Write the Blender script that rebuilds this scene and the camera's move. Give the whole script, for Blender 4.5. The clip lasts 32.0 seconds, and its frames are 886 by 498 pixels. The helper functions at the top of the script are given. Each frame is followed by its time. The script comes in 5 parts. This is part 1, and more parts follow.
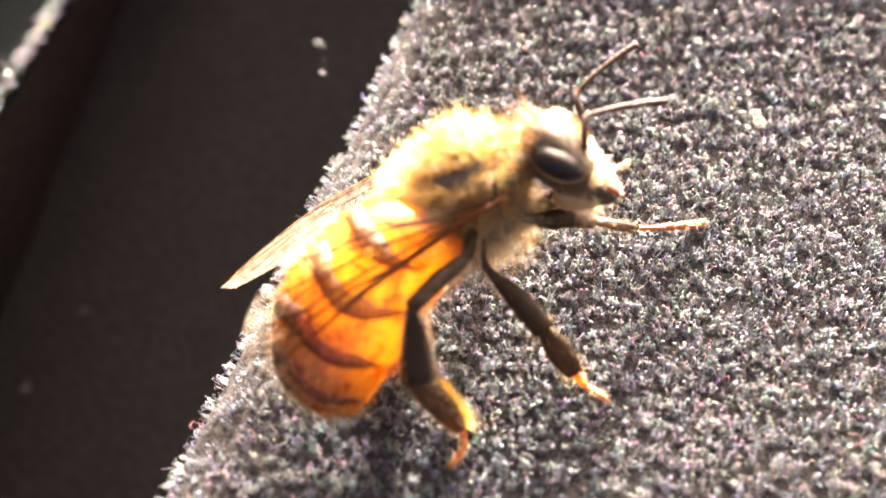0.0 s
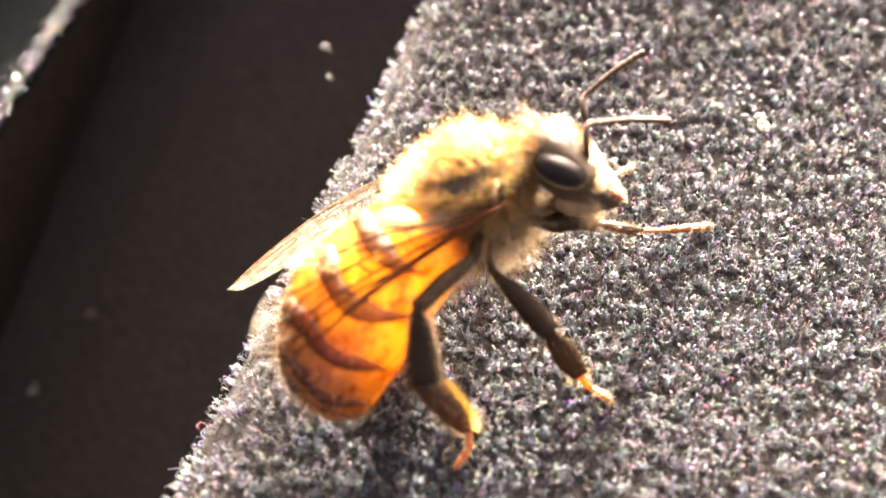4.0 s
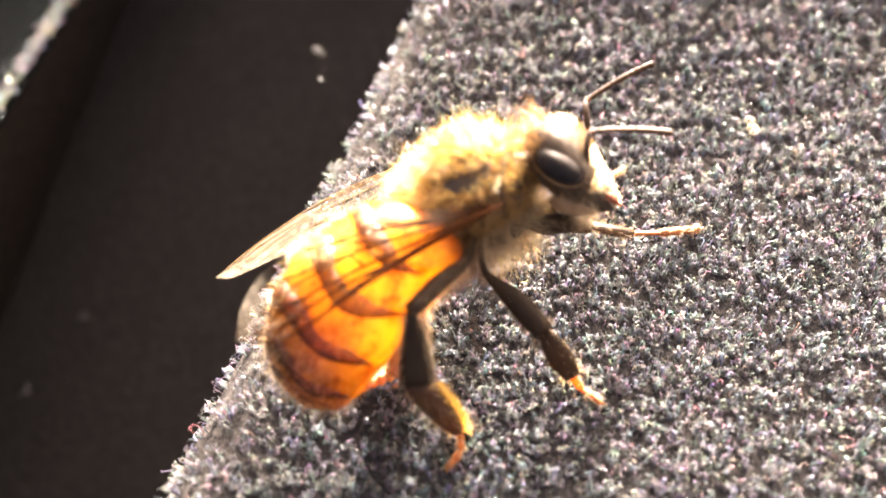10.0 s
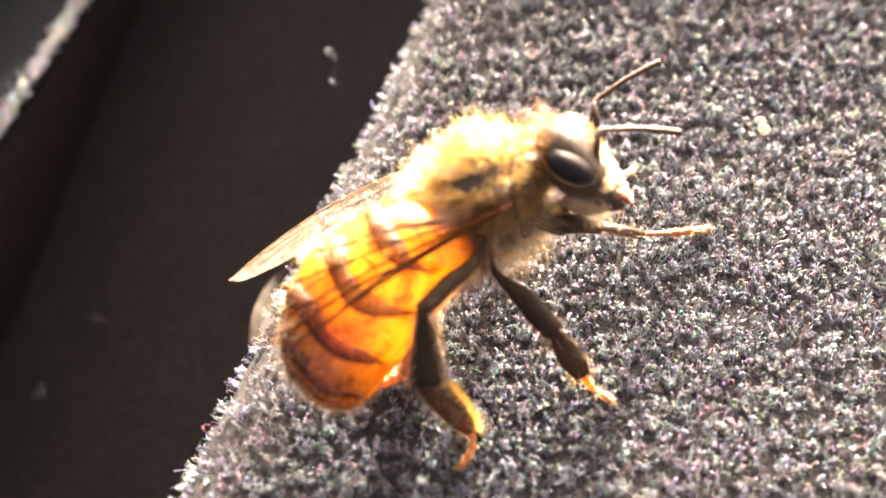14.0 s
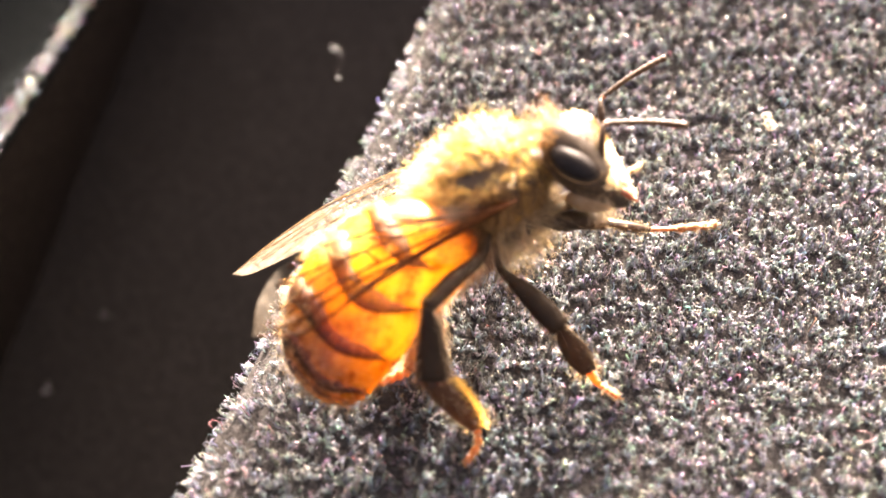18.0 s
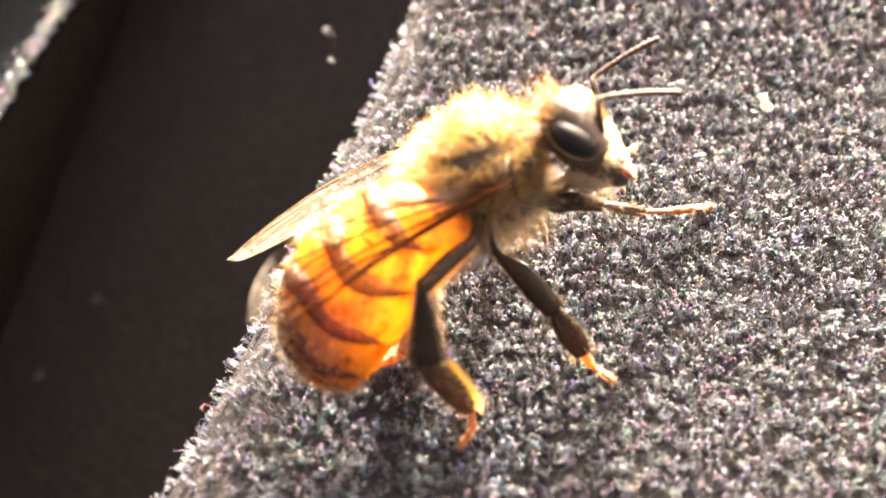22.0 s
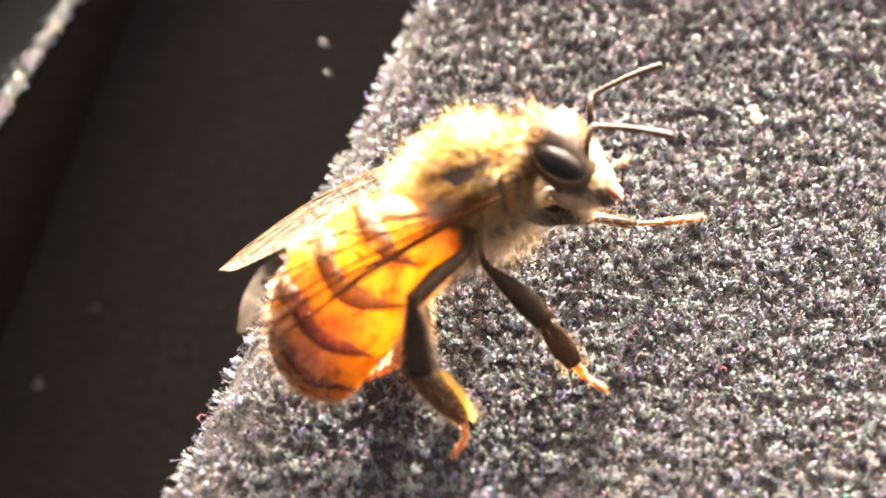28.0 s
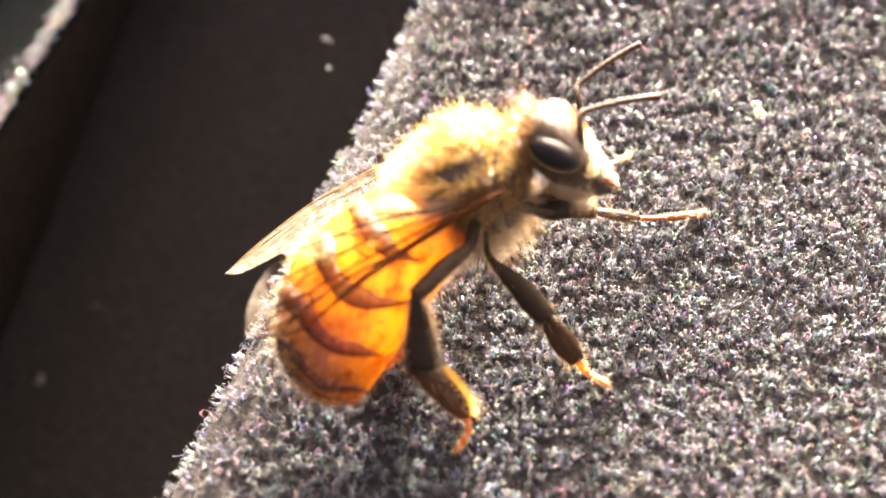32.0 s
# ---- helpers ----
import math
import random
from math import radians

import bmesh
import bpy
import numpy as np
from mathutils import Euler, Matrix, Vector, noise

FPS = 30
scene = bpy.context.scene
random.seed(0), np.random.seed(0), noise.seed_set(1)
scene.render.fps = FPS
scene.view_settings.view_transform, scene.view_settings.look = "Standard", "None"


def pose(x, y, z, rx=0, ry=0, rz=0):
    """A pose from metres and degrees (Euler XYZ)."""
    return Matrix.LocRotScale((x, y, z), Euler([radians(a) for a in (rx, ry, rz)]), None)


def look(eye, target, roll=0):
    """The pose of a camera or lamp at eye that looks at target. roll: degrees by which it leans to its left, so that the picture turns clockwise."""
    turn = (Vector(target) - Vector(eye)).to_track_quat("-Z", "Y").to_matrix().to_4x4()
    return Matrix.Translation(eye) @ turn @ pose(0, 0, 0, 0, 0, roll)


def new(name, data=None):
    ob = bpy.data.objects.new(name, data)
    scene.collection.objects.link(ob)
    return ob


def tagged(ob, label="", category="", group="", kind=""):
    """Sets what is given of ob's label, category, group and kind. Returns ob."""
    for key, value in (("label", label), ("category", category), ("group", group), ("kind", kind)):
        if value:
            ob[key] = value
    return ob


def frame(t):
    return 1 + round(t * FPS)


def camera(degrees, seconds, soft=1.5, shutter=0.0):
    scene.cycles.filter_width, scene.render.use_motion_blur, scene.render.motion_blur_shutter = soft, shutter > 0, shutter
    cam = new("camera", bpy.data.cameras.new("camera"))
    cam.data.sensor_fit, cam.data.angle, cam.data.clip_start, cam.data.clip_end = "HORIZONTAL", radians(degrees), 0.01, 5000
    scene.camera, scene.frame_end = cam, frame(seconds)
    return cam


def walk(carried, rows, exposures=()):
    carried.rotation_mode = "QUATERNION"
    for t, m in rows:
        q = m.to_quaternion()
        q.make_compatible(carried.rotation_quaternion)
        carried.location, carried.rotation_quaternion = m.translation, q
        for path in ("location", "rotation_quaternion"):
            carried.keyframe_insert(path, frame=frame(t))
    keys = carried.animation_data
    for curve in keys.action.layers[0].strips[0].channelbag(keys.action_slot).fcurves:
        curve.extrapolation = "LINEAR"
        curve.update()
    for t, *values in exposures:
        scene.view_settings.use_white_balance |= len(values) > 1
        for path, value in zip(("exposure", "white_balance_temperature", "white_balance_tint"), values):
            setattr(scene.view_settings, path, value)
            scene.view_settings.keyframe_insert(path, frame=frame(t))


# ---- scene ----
# All lengths below are in millimetres; MM turns them into metres.
MM = 0.001
cam = camera(41.0, 32.0, soft=1.75)
CAMERA_ROWS = [
    (0.0, -0.210, -22.621, 32.651, 35.001, -0.127, 0.133),
    (0.5, -0.210, -22.637, 32.701, 34.918, -0.107, 0.159),
    (1.0, -0.124, -22.638, 32.745, 34.950, -0.052, 0.112),
    (1.5, -0.259, -22.808, 32.744, 35.480, -0.228, 0.184),
    (2.0, -0.306, -22.841, 32.786, 35.753, -0.201, 0.394),
    (2.5, -0.392, -22.850, 32.773, 35.952, -0.260, 0.458),
    (3.0, -0.409, -22.886, 32.809, 35.802, -0.184, 0.444),
    (3.5, -0.313, -22.887, 32.785, 35.546, -0.059, 0.407),
    (5.5, -0.144, -22.898, 32.725, 35.027, 0.147, 0.210),
    (6.0, -0.382, -22.901, 32.663, 35.377, -0.039, 0.329),
    (6.5, -0.385, -22.970, 32.800, 35.754, -0.245, 0.365),
    (7.0, -0.319, -22.905, 32.773, 35.624, -0.210, 0.318),
    (7.5, -0.192, -22.824, 32.706, 35.281, -0.073, 0.208),
    (8.0, -0.119, -22.817, 32.764, 34.998, -0.028, 0.106),
    (8.5, -0.033, -22.811, 32.810, 34.869, 0.010, 0.010),
    (9.0, 0.000, -22.943, 32.766, 35.000, 0.000, -0.000),
    (9.5, -0.138, -22.921, 32.880, 35.274, -0.069, 0.130),
    (10.0, -0.193, -22.953, 32.960, 35.380, -0.255, 0.123),
    (10.5, -0.192, -22.852, 32.849, 35.356, -0.272, 0.142),
    (11.0, -0.210, -22.983, 32.849, 35.338, -0.086, 0.248),
    (11.5, -0.120, -22.884, 32.705, 35.131, 0.068, 0.224),
    (12.0, -0.174, -23.026, 32.841, 35.311, 0.098, 0.213),
    (12.5, -0.148, -23.067, 32.908, 35.339, 0.208, 0.235),
    (13.0, -0.077, -23.133, 32.993, 35.381, 0.266, 0.188),
    (13.5, -0.195, -23.141, 33.041, 35.598, 0.206, 0.344),
    (15.5, -0.237, -23.010, 32.848, 35.233, 0.229, 0.371),
    (16.0, -0.173, -23.076, 32.809, 35.177, 0.290, 0.383),
    (16.5, -0.196, -22.953, 32.700, 34.975, 0.406, 0.404),
    (17.0, -0.122, -23.165, 33.124, 35.323, 0.436, 0.391),
    (17.5, -0.147, -23.248, 33.132, 35.566, 0.612, 0.511),
    (18.0, -0.171, -23.202, 33.004, 35.455, 0.541, 0.495),
    (18.5, -0.293, -23.231, 32.972, 35.677, 0.465, 0.667),
    (19.0, -0.412, -23.163, 32.837, 35.656, 0.476, 0.833),
    (19.5, -0.417, -23.144, 32.770, 35.427, 0.448, 0.850),
    (20.0, -0.415, -23.092, 32.712, 35.259, 0.396, 0.710),
    (20.5, -0.306, -23.112, 32.795, 35.076, 0.438, 0.614),
    (21.0, -0.195, -23.071, 32.711, 35.014, 0.535, 0.536),
    (21.5, -0.162, -23.097, 32.769, 34.932, 0.472, 0.423),
    (22.0, -0.097, -23.073, 32.704, 34.725, 0.442, 0.307),
    (22.5, -0.090, -23.006, 32.633, 34.652, 0.525, 0.361),
    (23.0, -0.266, -23.113, 32.666, 34.956, 0.421, 0.538),
    (23.5, -0.292, -23.078, 32.729, 35.046, 0.403, 0.637),
    (24.0, -0.389, -23.158, 32.837, 35.286, 0.214, 0.656),
    (24.5, -0.298, -23.143, 32.751, 35.123, 0.315, 0.542),
    (26.5, -0.179, -23.193, 32.880, 35.117, 0.425, 0.360),
    (27.0, -0.003, -23.277, 33.157, 35.149, 0.425, 0.252),
    (27.5, 0.131, -23.256, 33.190, 35.085, 0.467, 0.123),
    (28.0, 0.080, -23.194, 33.167, 35.019, 0.470, 0.170),
    (28.5, -0.045, -23.230, 33.092, 35.333, 0.384, 0.329),
    (29.0, -0.217, -23.289, 33.273, 35.693, 0.184, 0.432),
    (29.5, -0.192, -23.271, 33.209, 35.700, 0.168, 0.493),
    (30.0, -0.131, -23.272, 33.156, 35.502, 0.327, 0.417),
    (30.5, -0.070, -23.256, 33.185, 35.256, 0.415, 0.307),
    (31.0, 0.004, -23.266, 33.200, 35.107, 0.449, 0.249),
    (31.5, 0.026, -23.216, 33.012, 34.937, 0.469, 0.203),
    (32.0, 0.022, -23.259, 33.069, 34.964, 0.496, 0.213),
]
walk(cam, [(t, pose(x * MM, y * MM, z * MM, rx, ry, rz)) for t, x, y, z, rx, ry, rz in CAMERA_ROWS],
     exposures=[(0.0, 4.22, 7900, 20), (32.0, 4.22, 7900, 20)])
cam.data.dof.use_dof = True
cam.data.dof.focus_distance = 39.8 * MM
cam.data.dof.aperture_fstop = 46.0

# ---- daylight ----
SUN_HEIGHT, SUN_SIDE = 11.0, 11.0   # elevation, and degrees to the right of straight ahead
world = bpy.data.worlds.new("sky")
scene.world = world
world.use_nodes = True
nt = world.node_tree
nt.nodes.clear()
sky = nt.nodes.new("ShaderNodeTexSky")
sky.sky_type = 'NISHITA'
sky.sun_disc = False
sky.sun_elevation = radians(SUN_HEIGHT)
sky.sun_rotation = radians(SUN_SIDE)
sky.dust_density, sky.ozone_density, sky.air_density = 9.0, 0.0, 0.1
bg = nt.nodes.new("ShaderNodeBackground")
bg.inputs[1].default_value = 0.23
outw = nt.nodes.new("ShaderNodeOutputWorld")
nt.links.new(sky.outputs[0], bg.inputs[0])
nt.links.new(bg.outputs[0], outw.inputs[0])
sun_data = bpy.data.lights.new("sun", 'SUN')
sun_data.energy = 5.0
sun_data.angle = radians(0.5)
sun_data.color = (1.0, 0.965, 0.91)
sun = new("sun", sun_data)
sun_dir = Vector((math.sin(radians(SUN_SIDE)) * math.cos(radians(SUN_HEIGHT)),
                  math.cos(radians(SUN_SIDE)) * math.cos(radians(SUN_HEIGHT)), math.sin(radians(SUN_HEIGHT))))
sun.matrix_basis = look(sun_dir, (0, 0, 0))


# ---- materials ----
def node_material(name):
    m = bpy.data.materials.new(name)
    m.use_nodes = True
    t = m.node_tree
    t.nodes.clear()
    out = t.nodes.new("ShaderNodeOutputMaterial")
    return m, t, out


def ramp(t, source, stops):
    r = t.nodes.new("ShaderNodeValToRGB")
    while len(r.color_ramp.elements) < len(stops):
        r.color_ramp.elements.new(0.5)
    for e, (p, c) in zip(r.color_ramp.elements, stops):
        e.position, e.color = p, (*c, 1)
    t.links.new(source, r.inputs[0])
    return r.outputs[0]


def noise_tex(t, scale, detail=4.0, rough=0.6, coord="Object"):
    c = t.nodes.new("ShaderNodeTexCoord")
    n = t.nodes.new("ShaderNodeTexNoise")
    n.inputs["Scale"].default_value = scale
    n.inputs["Detail"].default_value = detail
    n.inputs["Roughness"].default_value = rough
    t.links.new(c.outputs[coord], n.inputs["Vector"])
    return n.outputs["Fac"]


def bump(t, height, strength, distance):
    b = t.nodes.new("ShaderNodeBump")
    b.inputs["Strength"].default_value = strength
    b.inputs["Distance"].default_value = distance
    t.links.new(height, b.inputs["Height"])
    return b.outputs[0]


def principled(t, rough=0.5, spec=0.5, coat=0.0, metal=0.0):
    p = t.nodes.new("ShaderNodeBsdfPrincipled")
    p.inputs["Roughness"].default_value = rough
    p.inputs["Specular IOR Level"].default_value = spec
    p.inputs["Coat Weight"].default_value = coat
    p.inputs["Metallic"].default_value = metal
    return p


def mix_shader(t, fac, a, b):
    m = t.nodes.new("ShaderNodeMixShader")
    if isinstance(fac, float):
        m.inputs[0].default_value = fac
    else:
        t.links.new(fac, m.inputs[0])
    t.links.new(a, m.inputs[1])
    t.links.new(b, m.inputs[2])
    return m.outputs[0]


def cuticle(name, dark, light, through_dark, through_light, share, rough=0.35, scale=900.0, spec=0.5):
    """Horny shell: glossy, mottled, and letting some light through."""
    m, t, out = node_material(name)
    n = noise_tex(t, scale)
    p = principled(t, rough, spec)
    t.links.new(ramp(t, n, [(0.3, dark), (0.7, light)]), p.inputs["Base Color"])
    fine = noise_tex(t, scale * 14, 2.0)
    nrm = bump(t, fine, 0.25, 0.02 * MM)
    t.links.new(nrm, p.inputs["Normal"])
    tr = t.nodes.new("ShaderNodeBsdfTranslucent")
    t.links.new(ramp(t, n, [(0.3, through_dark), (0.7, through_light)]), tr.inputs["Color"])
    t.links.new(mix_shader(t, share, p.outputs[0], tr.outputs[0]), out.inputs[0])
    return m


def flesh(name, dark, light, radius, through_dark, through_light, share, rough=0.35, scale=600.0):
    """Amber flesh below a glossy skin: light spreads inside it."""
    m, t, out = node_material(name)
    co = t.nodes.new("ShaderNodeTexCoord")
    xyz = t.nodes.new("ShaderNodeSeparateXYZ")
    t.links.new(co.outputs["Object"], xyz.inputs[0])
    along = t.nodes.new("ShaderNodeMath")
    along.operation = 'MULTIPLY'
    along.inputs[1].default_value = 1 / (8.4 * MM)
    t.links.new(xyz.outputs[0], along.inputs[0])
    # brown towards the tail, and further forward along the back than below
    back = t.nodes.new("ShaderNodeMath")
    back.operation = 'MULTIPLY'
    back.inputs[1].default_value = 0.05 / MM
    t.links.new(xyz.outputs[2], back.inputs[0])
    both = t.nodes.new("ShaderNodeMath")
    both.operation = 'ADD'
    t.links.new(along.outputs[0], both.inputs[0])
    t.links.new(back.outputs[0], both.inputs[1])
    cloud = t.nodes.new("ShaderNodeMath")
    cloud.operation = 'MULTIPLY_ADD'
    cloud.inputs[1].default_value = 0.22
    t.links.new(noise_tex(t, 700.0, 4.0), cloud.inputs[0])
    t.links.new(both.outputs[0], cloud.inputs[2])
    tone = ramp(t, cloud.outputs[0], [(0.14, (0.42, 0.26, 0.14)), (0.33, (1.0, 1.0, 1.0)), (0.55, (1.0, 0.97, 0.85)), (0.66, (0.95, 0.78, 0.58)), (0.745, (0.5, 0.34, 0.22)),
                                      (0.83, (0.18, 0.125, 0.085)), (1.0, (0.06, 0.05, 0.04))])
    def toned(colour):
        mul = t.nodes.new("ShaderNodeMix")
        mul.data_type, mul.blend_type = 'RGBA', 'MULTIPLY'
        mul.inputs[0].default_value = 1.0
        t.links.new(colour, mul.inputs[6])
        t.links.new(tone, mul.inputs[7])
        return mul.outputs[2]
    flecks = t.nodes.new("ShaderNodeMix")
    flecks.data_type, flecks.blend_type = 'RGBA', 'MULTIPLY'
    flecks.inputs[0].default_value = 1.0
    t.links.new(tone, flecks.inputs[6])
    t.links.new(ramp(t, noise_tex(t, 1300.0, 5.0, 0.75), [(0.36, (0.5, 0.32, 0.18)), (0.52, (1.0, 1.0, 1.0))]), flecks.inputs[7])
    tone = flecks.outputs[2]
    p = principled(t, rough, 0.45, 0.2)
    t.links.new(toned(ramp(t, noise_tex(t, scale, 3.0), [(0.3, dark), (0.7, light)])), p.inputs["Base Color"])
    p.inputs["Subsurface Weight"].default_value = 1.0
    p.inputs["Subsurface Radius"].default_value = radius
    p.inputs["Subsurface Scale"].default_value = MM
    t.links.new(bump(t, noise_tex(t, 7000.0, 3.0), 0.08, 0.03 * MM), p.inputs["Normal"])
    tr = t.nodes.new("ShaderNodeBsdfTranslucent")
    t.links.new(toned(ramp(t, noise_tex(t, scale * 2.1, 5.0, 0.75), [(0.38, through_dark), (0.56, through_light)])), tr.inputs["Color"])
    t.links.new(mix_shader(t, share, p.outputs[0], tr.outputs[0]), out.inputs[0])
    return m


def hair_material(name, root, tip, through_col, share, rough=0.35):
    """Fine hairs that differ a little one from the next."""
    m, t, out = node_material(name)
    g = t.nodes.new("ShaderNodeNewGeometry")
    p = principled(t, rough, 0.7)
    t.links.new(ramp(t, g.outputs["Random Per Island"], [(0.0, root), (1.0, tip)]), p.inputs["Base Color"])
    tr = t.nodes.new("ShaderNodeBsdfTranslucent")
    tr.inputs["Color"].default_value = (*through_col, 1)
    t.links.new(mix_shader(t, share, p.outputs[0], tr.outputs[0]), out.inputs[0])
    return m


def pile_material(name, dark, light, share, rough=0.36):
    """Shiny synthetic fibres, black to grey, a few of them tinted; the hues imitate coloured fringes on glints."""
    m, t, out = node_material(name)
    g = t.nodes.new("ShaderNodeNewGeometry")
    rnd = g.outputs["Random Per Island"]
    p = principled(t, rough, 1.0)
    mid = tuple((a + b) / 2 for a, b in zip(dark, light))
    hue = t.nodes.new("ShaderNodeTexWhiteNoise")
    hue.noise_dimensions = '1D'
    t.links.new(rnd, hue.inputs["W"])
    tint = t.nodes.new("ShaderNodeMix")
    tint.data_type, tint.blend_type = 'RGBA', 'OVERLAY'
    tint.inputs[0].default_value = 0.34
    t.links.new(ramp(t, rnd, [(0.0, dark), (0.5, dark), (0.72, mid), (0.93, light), (0.96, (0.42, 0.16, 0.2)), (0.98, (0.16, 0.36, 0.36)),
                              (1.0, (0.32, 0.24, 0.42))]), tint.inputs[6])
    t.links.new(hue.outputs["Color"], tint.inputs[7])
    t.links.new(tint.outputs[2], p.inputs["Base Color"])
    glint_tint = t.nodes.new("ShaderNodeMix")
    glint_tint.data_type = 'RGBA'
    glint_tint.inputs[0].default_value = 0.6
    glint_tint.inputs[6].default_value = (1, 1, 1, 1)
    t.links.new(hue.outputs["Color"], glint_tint.inputs[7])
    t.links.new(glint_tint.outputs[2], p.inputs["Specular Tint"])
    tr = t.nodes.new("ShaderNodeBsdfTranslucent")
    tr.inputs["Color"].default_value = (0.40, 0.46, 0.54, 1)
    t.links.new(mix_shader(t, share, p.outputs[0], tr.outputs[0]), out.inputs[0])
    return m


def backing_material(name, low, high, spec=0.2):
    m, t, out = node_material(name)
    p = principled(t, 0.9, spec)
    n = noise_tex(t, 2500.0, 5.0)
    t.links.new(ramp(t, n, [(0.3, low), (0.75, high)]), p.inputs["Base Color"])
    t.links.new(bump(t, n, 1.0, 0.15 * MM), p.inputs["Normal"])
    t.links.new(p.outputs[0], out.inputs[0])
    return m


def wing_material(name, start, low, high, glow, root=0.0):
    m, t, out = node_material(name)
    n = noise_tex(t, 1500.0, 5.0)
    p = principled(t, 0.4, 0.2)
    t.links.new(ramp(t, n, [(0.3, (0.30, 0.21, 0.12)), (0.7, (0.5, 0.4, 0.27))]), p.inputs["Base Color"])
    t.links.new(bump(t, noise_tex(t, 9000.0, 2.0), 0.4, 0.03 * MM), p.inputs["Normal"])
    tl = t.nodes.new("ShaderNodeBsdfTranslucent")
    t.links.new(ramp(t, noise_tex(t, 5200.0, 5.0, 0.75), [(0.38, tuple(c * 0.3 for c in glow)), (0.58, glow)]), tl.inputs["Color"])
    tp = t.nodes.new("ShaderNodeBsdfTransparent")
    tp.inputs["Color"].default_value = (0.96, 0.93, 0.88, 1)
    film = mix_shader(t, 0.8, p.outputs[0], tl.outputs[0])
    co = t.nodes.new("ShaderNodeTexCoord")
    ln = t.nodes.new("ShaderNodeVectorMath")
    ln.operation = 'LENGTH'
    t.links.new(co.outputs["Object"], ln.inputs[0])
    mr = t.nodes.new("ShaderNodeMapRange")
    mr.inputs["From Min"].default_value = start * MM
    mr.inputs["From Max"].default_value = 8.0 * MM
    mr.inputs["To Min"].default_value = low
    mr.inputs["To Max"].default_value = high
    t.links.new(ln.outputs["Value"], mr.inputs["Value"])
    # the membrane is brown and thicker towards its root
    near = t.nodes.new("ShaderNodeMapRange")
    near.inputs["From Min"].default_value = 0.6 * MM
    near.inputs["From Max"].default_value = 4.6 * MM
    near.inputs["To Min"].default_value = root
    near.inputs["To Max"].default_value = 0.0
    t.links.new(ln.outputs["Value"], near.inputs["Value"])
    brown = t.nodes.new("ShaderNodeBsdfTransparent")
    t.links.new(ramp(t, n, [(0.35, (0.3, 0.15, 0.06)), (0.65, (0.62, 0.4, 0.2))]), brown.inputs["Color"])
    clear = mix_shader(t, near.outputs[0], tp.outputs[0], brown.outputs[0])
    t.links.new(mix_shader(t, mr.outputs[0], clear, film), out.inputs[0])
    return m


FLESH = flesh("amber_flesh", (0.82, 0.39, 0.025), (0.97, 0.58, 0.05), (2.6, 1.5, 0.2),
              (0.8, 0.34, 0.045), (1.0, 0.69, 0.16), 0.68)
BAND = flesh("brown_band", (0.07, 0.03, 0.008), (0.16, 0.075, 0.016), (1.1, 0.65, 0.17),
             (0.13, 0.058, 0.015), (0.3, 0.145, 0.032), 0.6, 0.6, 1500.0)
BODY_DARK = cuticle("dark_body_shell", (0.010, 0.006, 0.004), (0.024, 0.015, 0.008), (0.2, 0.1, 0.03), (0.2, 0.1, 0.03), 0.08, 0.55, 900.0, 0.3)
LEG_DARK = cuticle("dark_leg_shell", (0.010, 0.0066, 0.0036), (0.022, 0.015, 0.0085), (0.3, 0.16, 0.05), (0.36, 0.2, 0.07), 0.12, 0.6, 900.0, 0.08)
LEG_AMBER = cuticle("amber_leg_shell", (0.14, 0.052, 0.014), (0.3, 0.135, 0.04), (0.85, 0.25, 0.035), (0.95, 0.4, 0.08), 0.3, 0.35, 2500.0, 0.3)
FOOT_BROWN = cuticle("brown_foot_shell", (0.022, 0.011, 0.005), (0.06, 0.027, 0.01), (0.6, 0.2, 0.03), (0.8, 0.32, 0.05), 0.11, 0.5, 1500.0, 0.15)
FOOT_TAN = cuticle("tan_foot_shell", (0.07, 0.033, 0.014), (0.2, 0.105, 0.048), (0.6, 0.23, 0.065), (0.75, 0.33, 0.11), 0.14, 0.6, 1500.0, 0.12)
HEAD_SHELL = cuticle("head_shell", (0.018, 0.012, 0.006), (0.038, 0.025, 0.012), (0.2, 0.12, 0.05), (0.3, 0.18, 0.07), 0.08, 0.5, 1500.0, 0.3)
RED_SHELL = cuticle("red_brown_shell", (0.10, 0.03, 0.012), (0.2, 0.06, 0.02), (0.7, 0.2, 0.04), (0.8, 0.28, 0.06), 0.15, 0.5)
TAN_SHELL = cuticle("tan_shell", (0.16, 0.10, 0.05), (0.3, 0.2, 0.11), (0.7, 0.45, 0.2), (0.9, 0.62, 0.32), 0.45, 0.45)
TIBIA_PALE = cuticle("pale_tibia", (0.022, 0.016, 0.01), (0.055, 0.04, 0.025), (0.4, 0.22, 0.08), (0.5, 0.32, 0.14), 0.1, 0.18, 900.0, 0.8)
EYE_BLACK = cuticle("black_eye", (0.008, 0.007, 0.007), (0.016, 0.014, 0.013), (0.02, 0.02, 0.02), (0.02, 0.02, 0.02), 0.02, 0.55, 2500.0, 0.04)
ANTENNA = cuticle("antenna_shell", (0.016, 0.010, 0.0065), (0.034, 0.023, 0.015), (0.5, 0.22, 0.08), (0.5, 0.3, 0.12), 0.06, 0.55, 900.0, 0.12)
VEIN = cuticle("wing_vein", (0.02, 0.0062, 0.0016), (0.042, 0.0135, 0.0034), (0.3, 0.09, 0.014), (0.36, 0.12, 0.02), 0.04, 0.7, 900.0, 0.03)
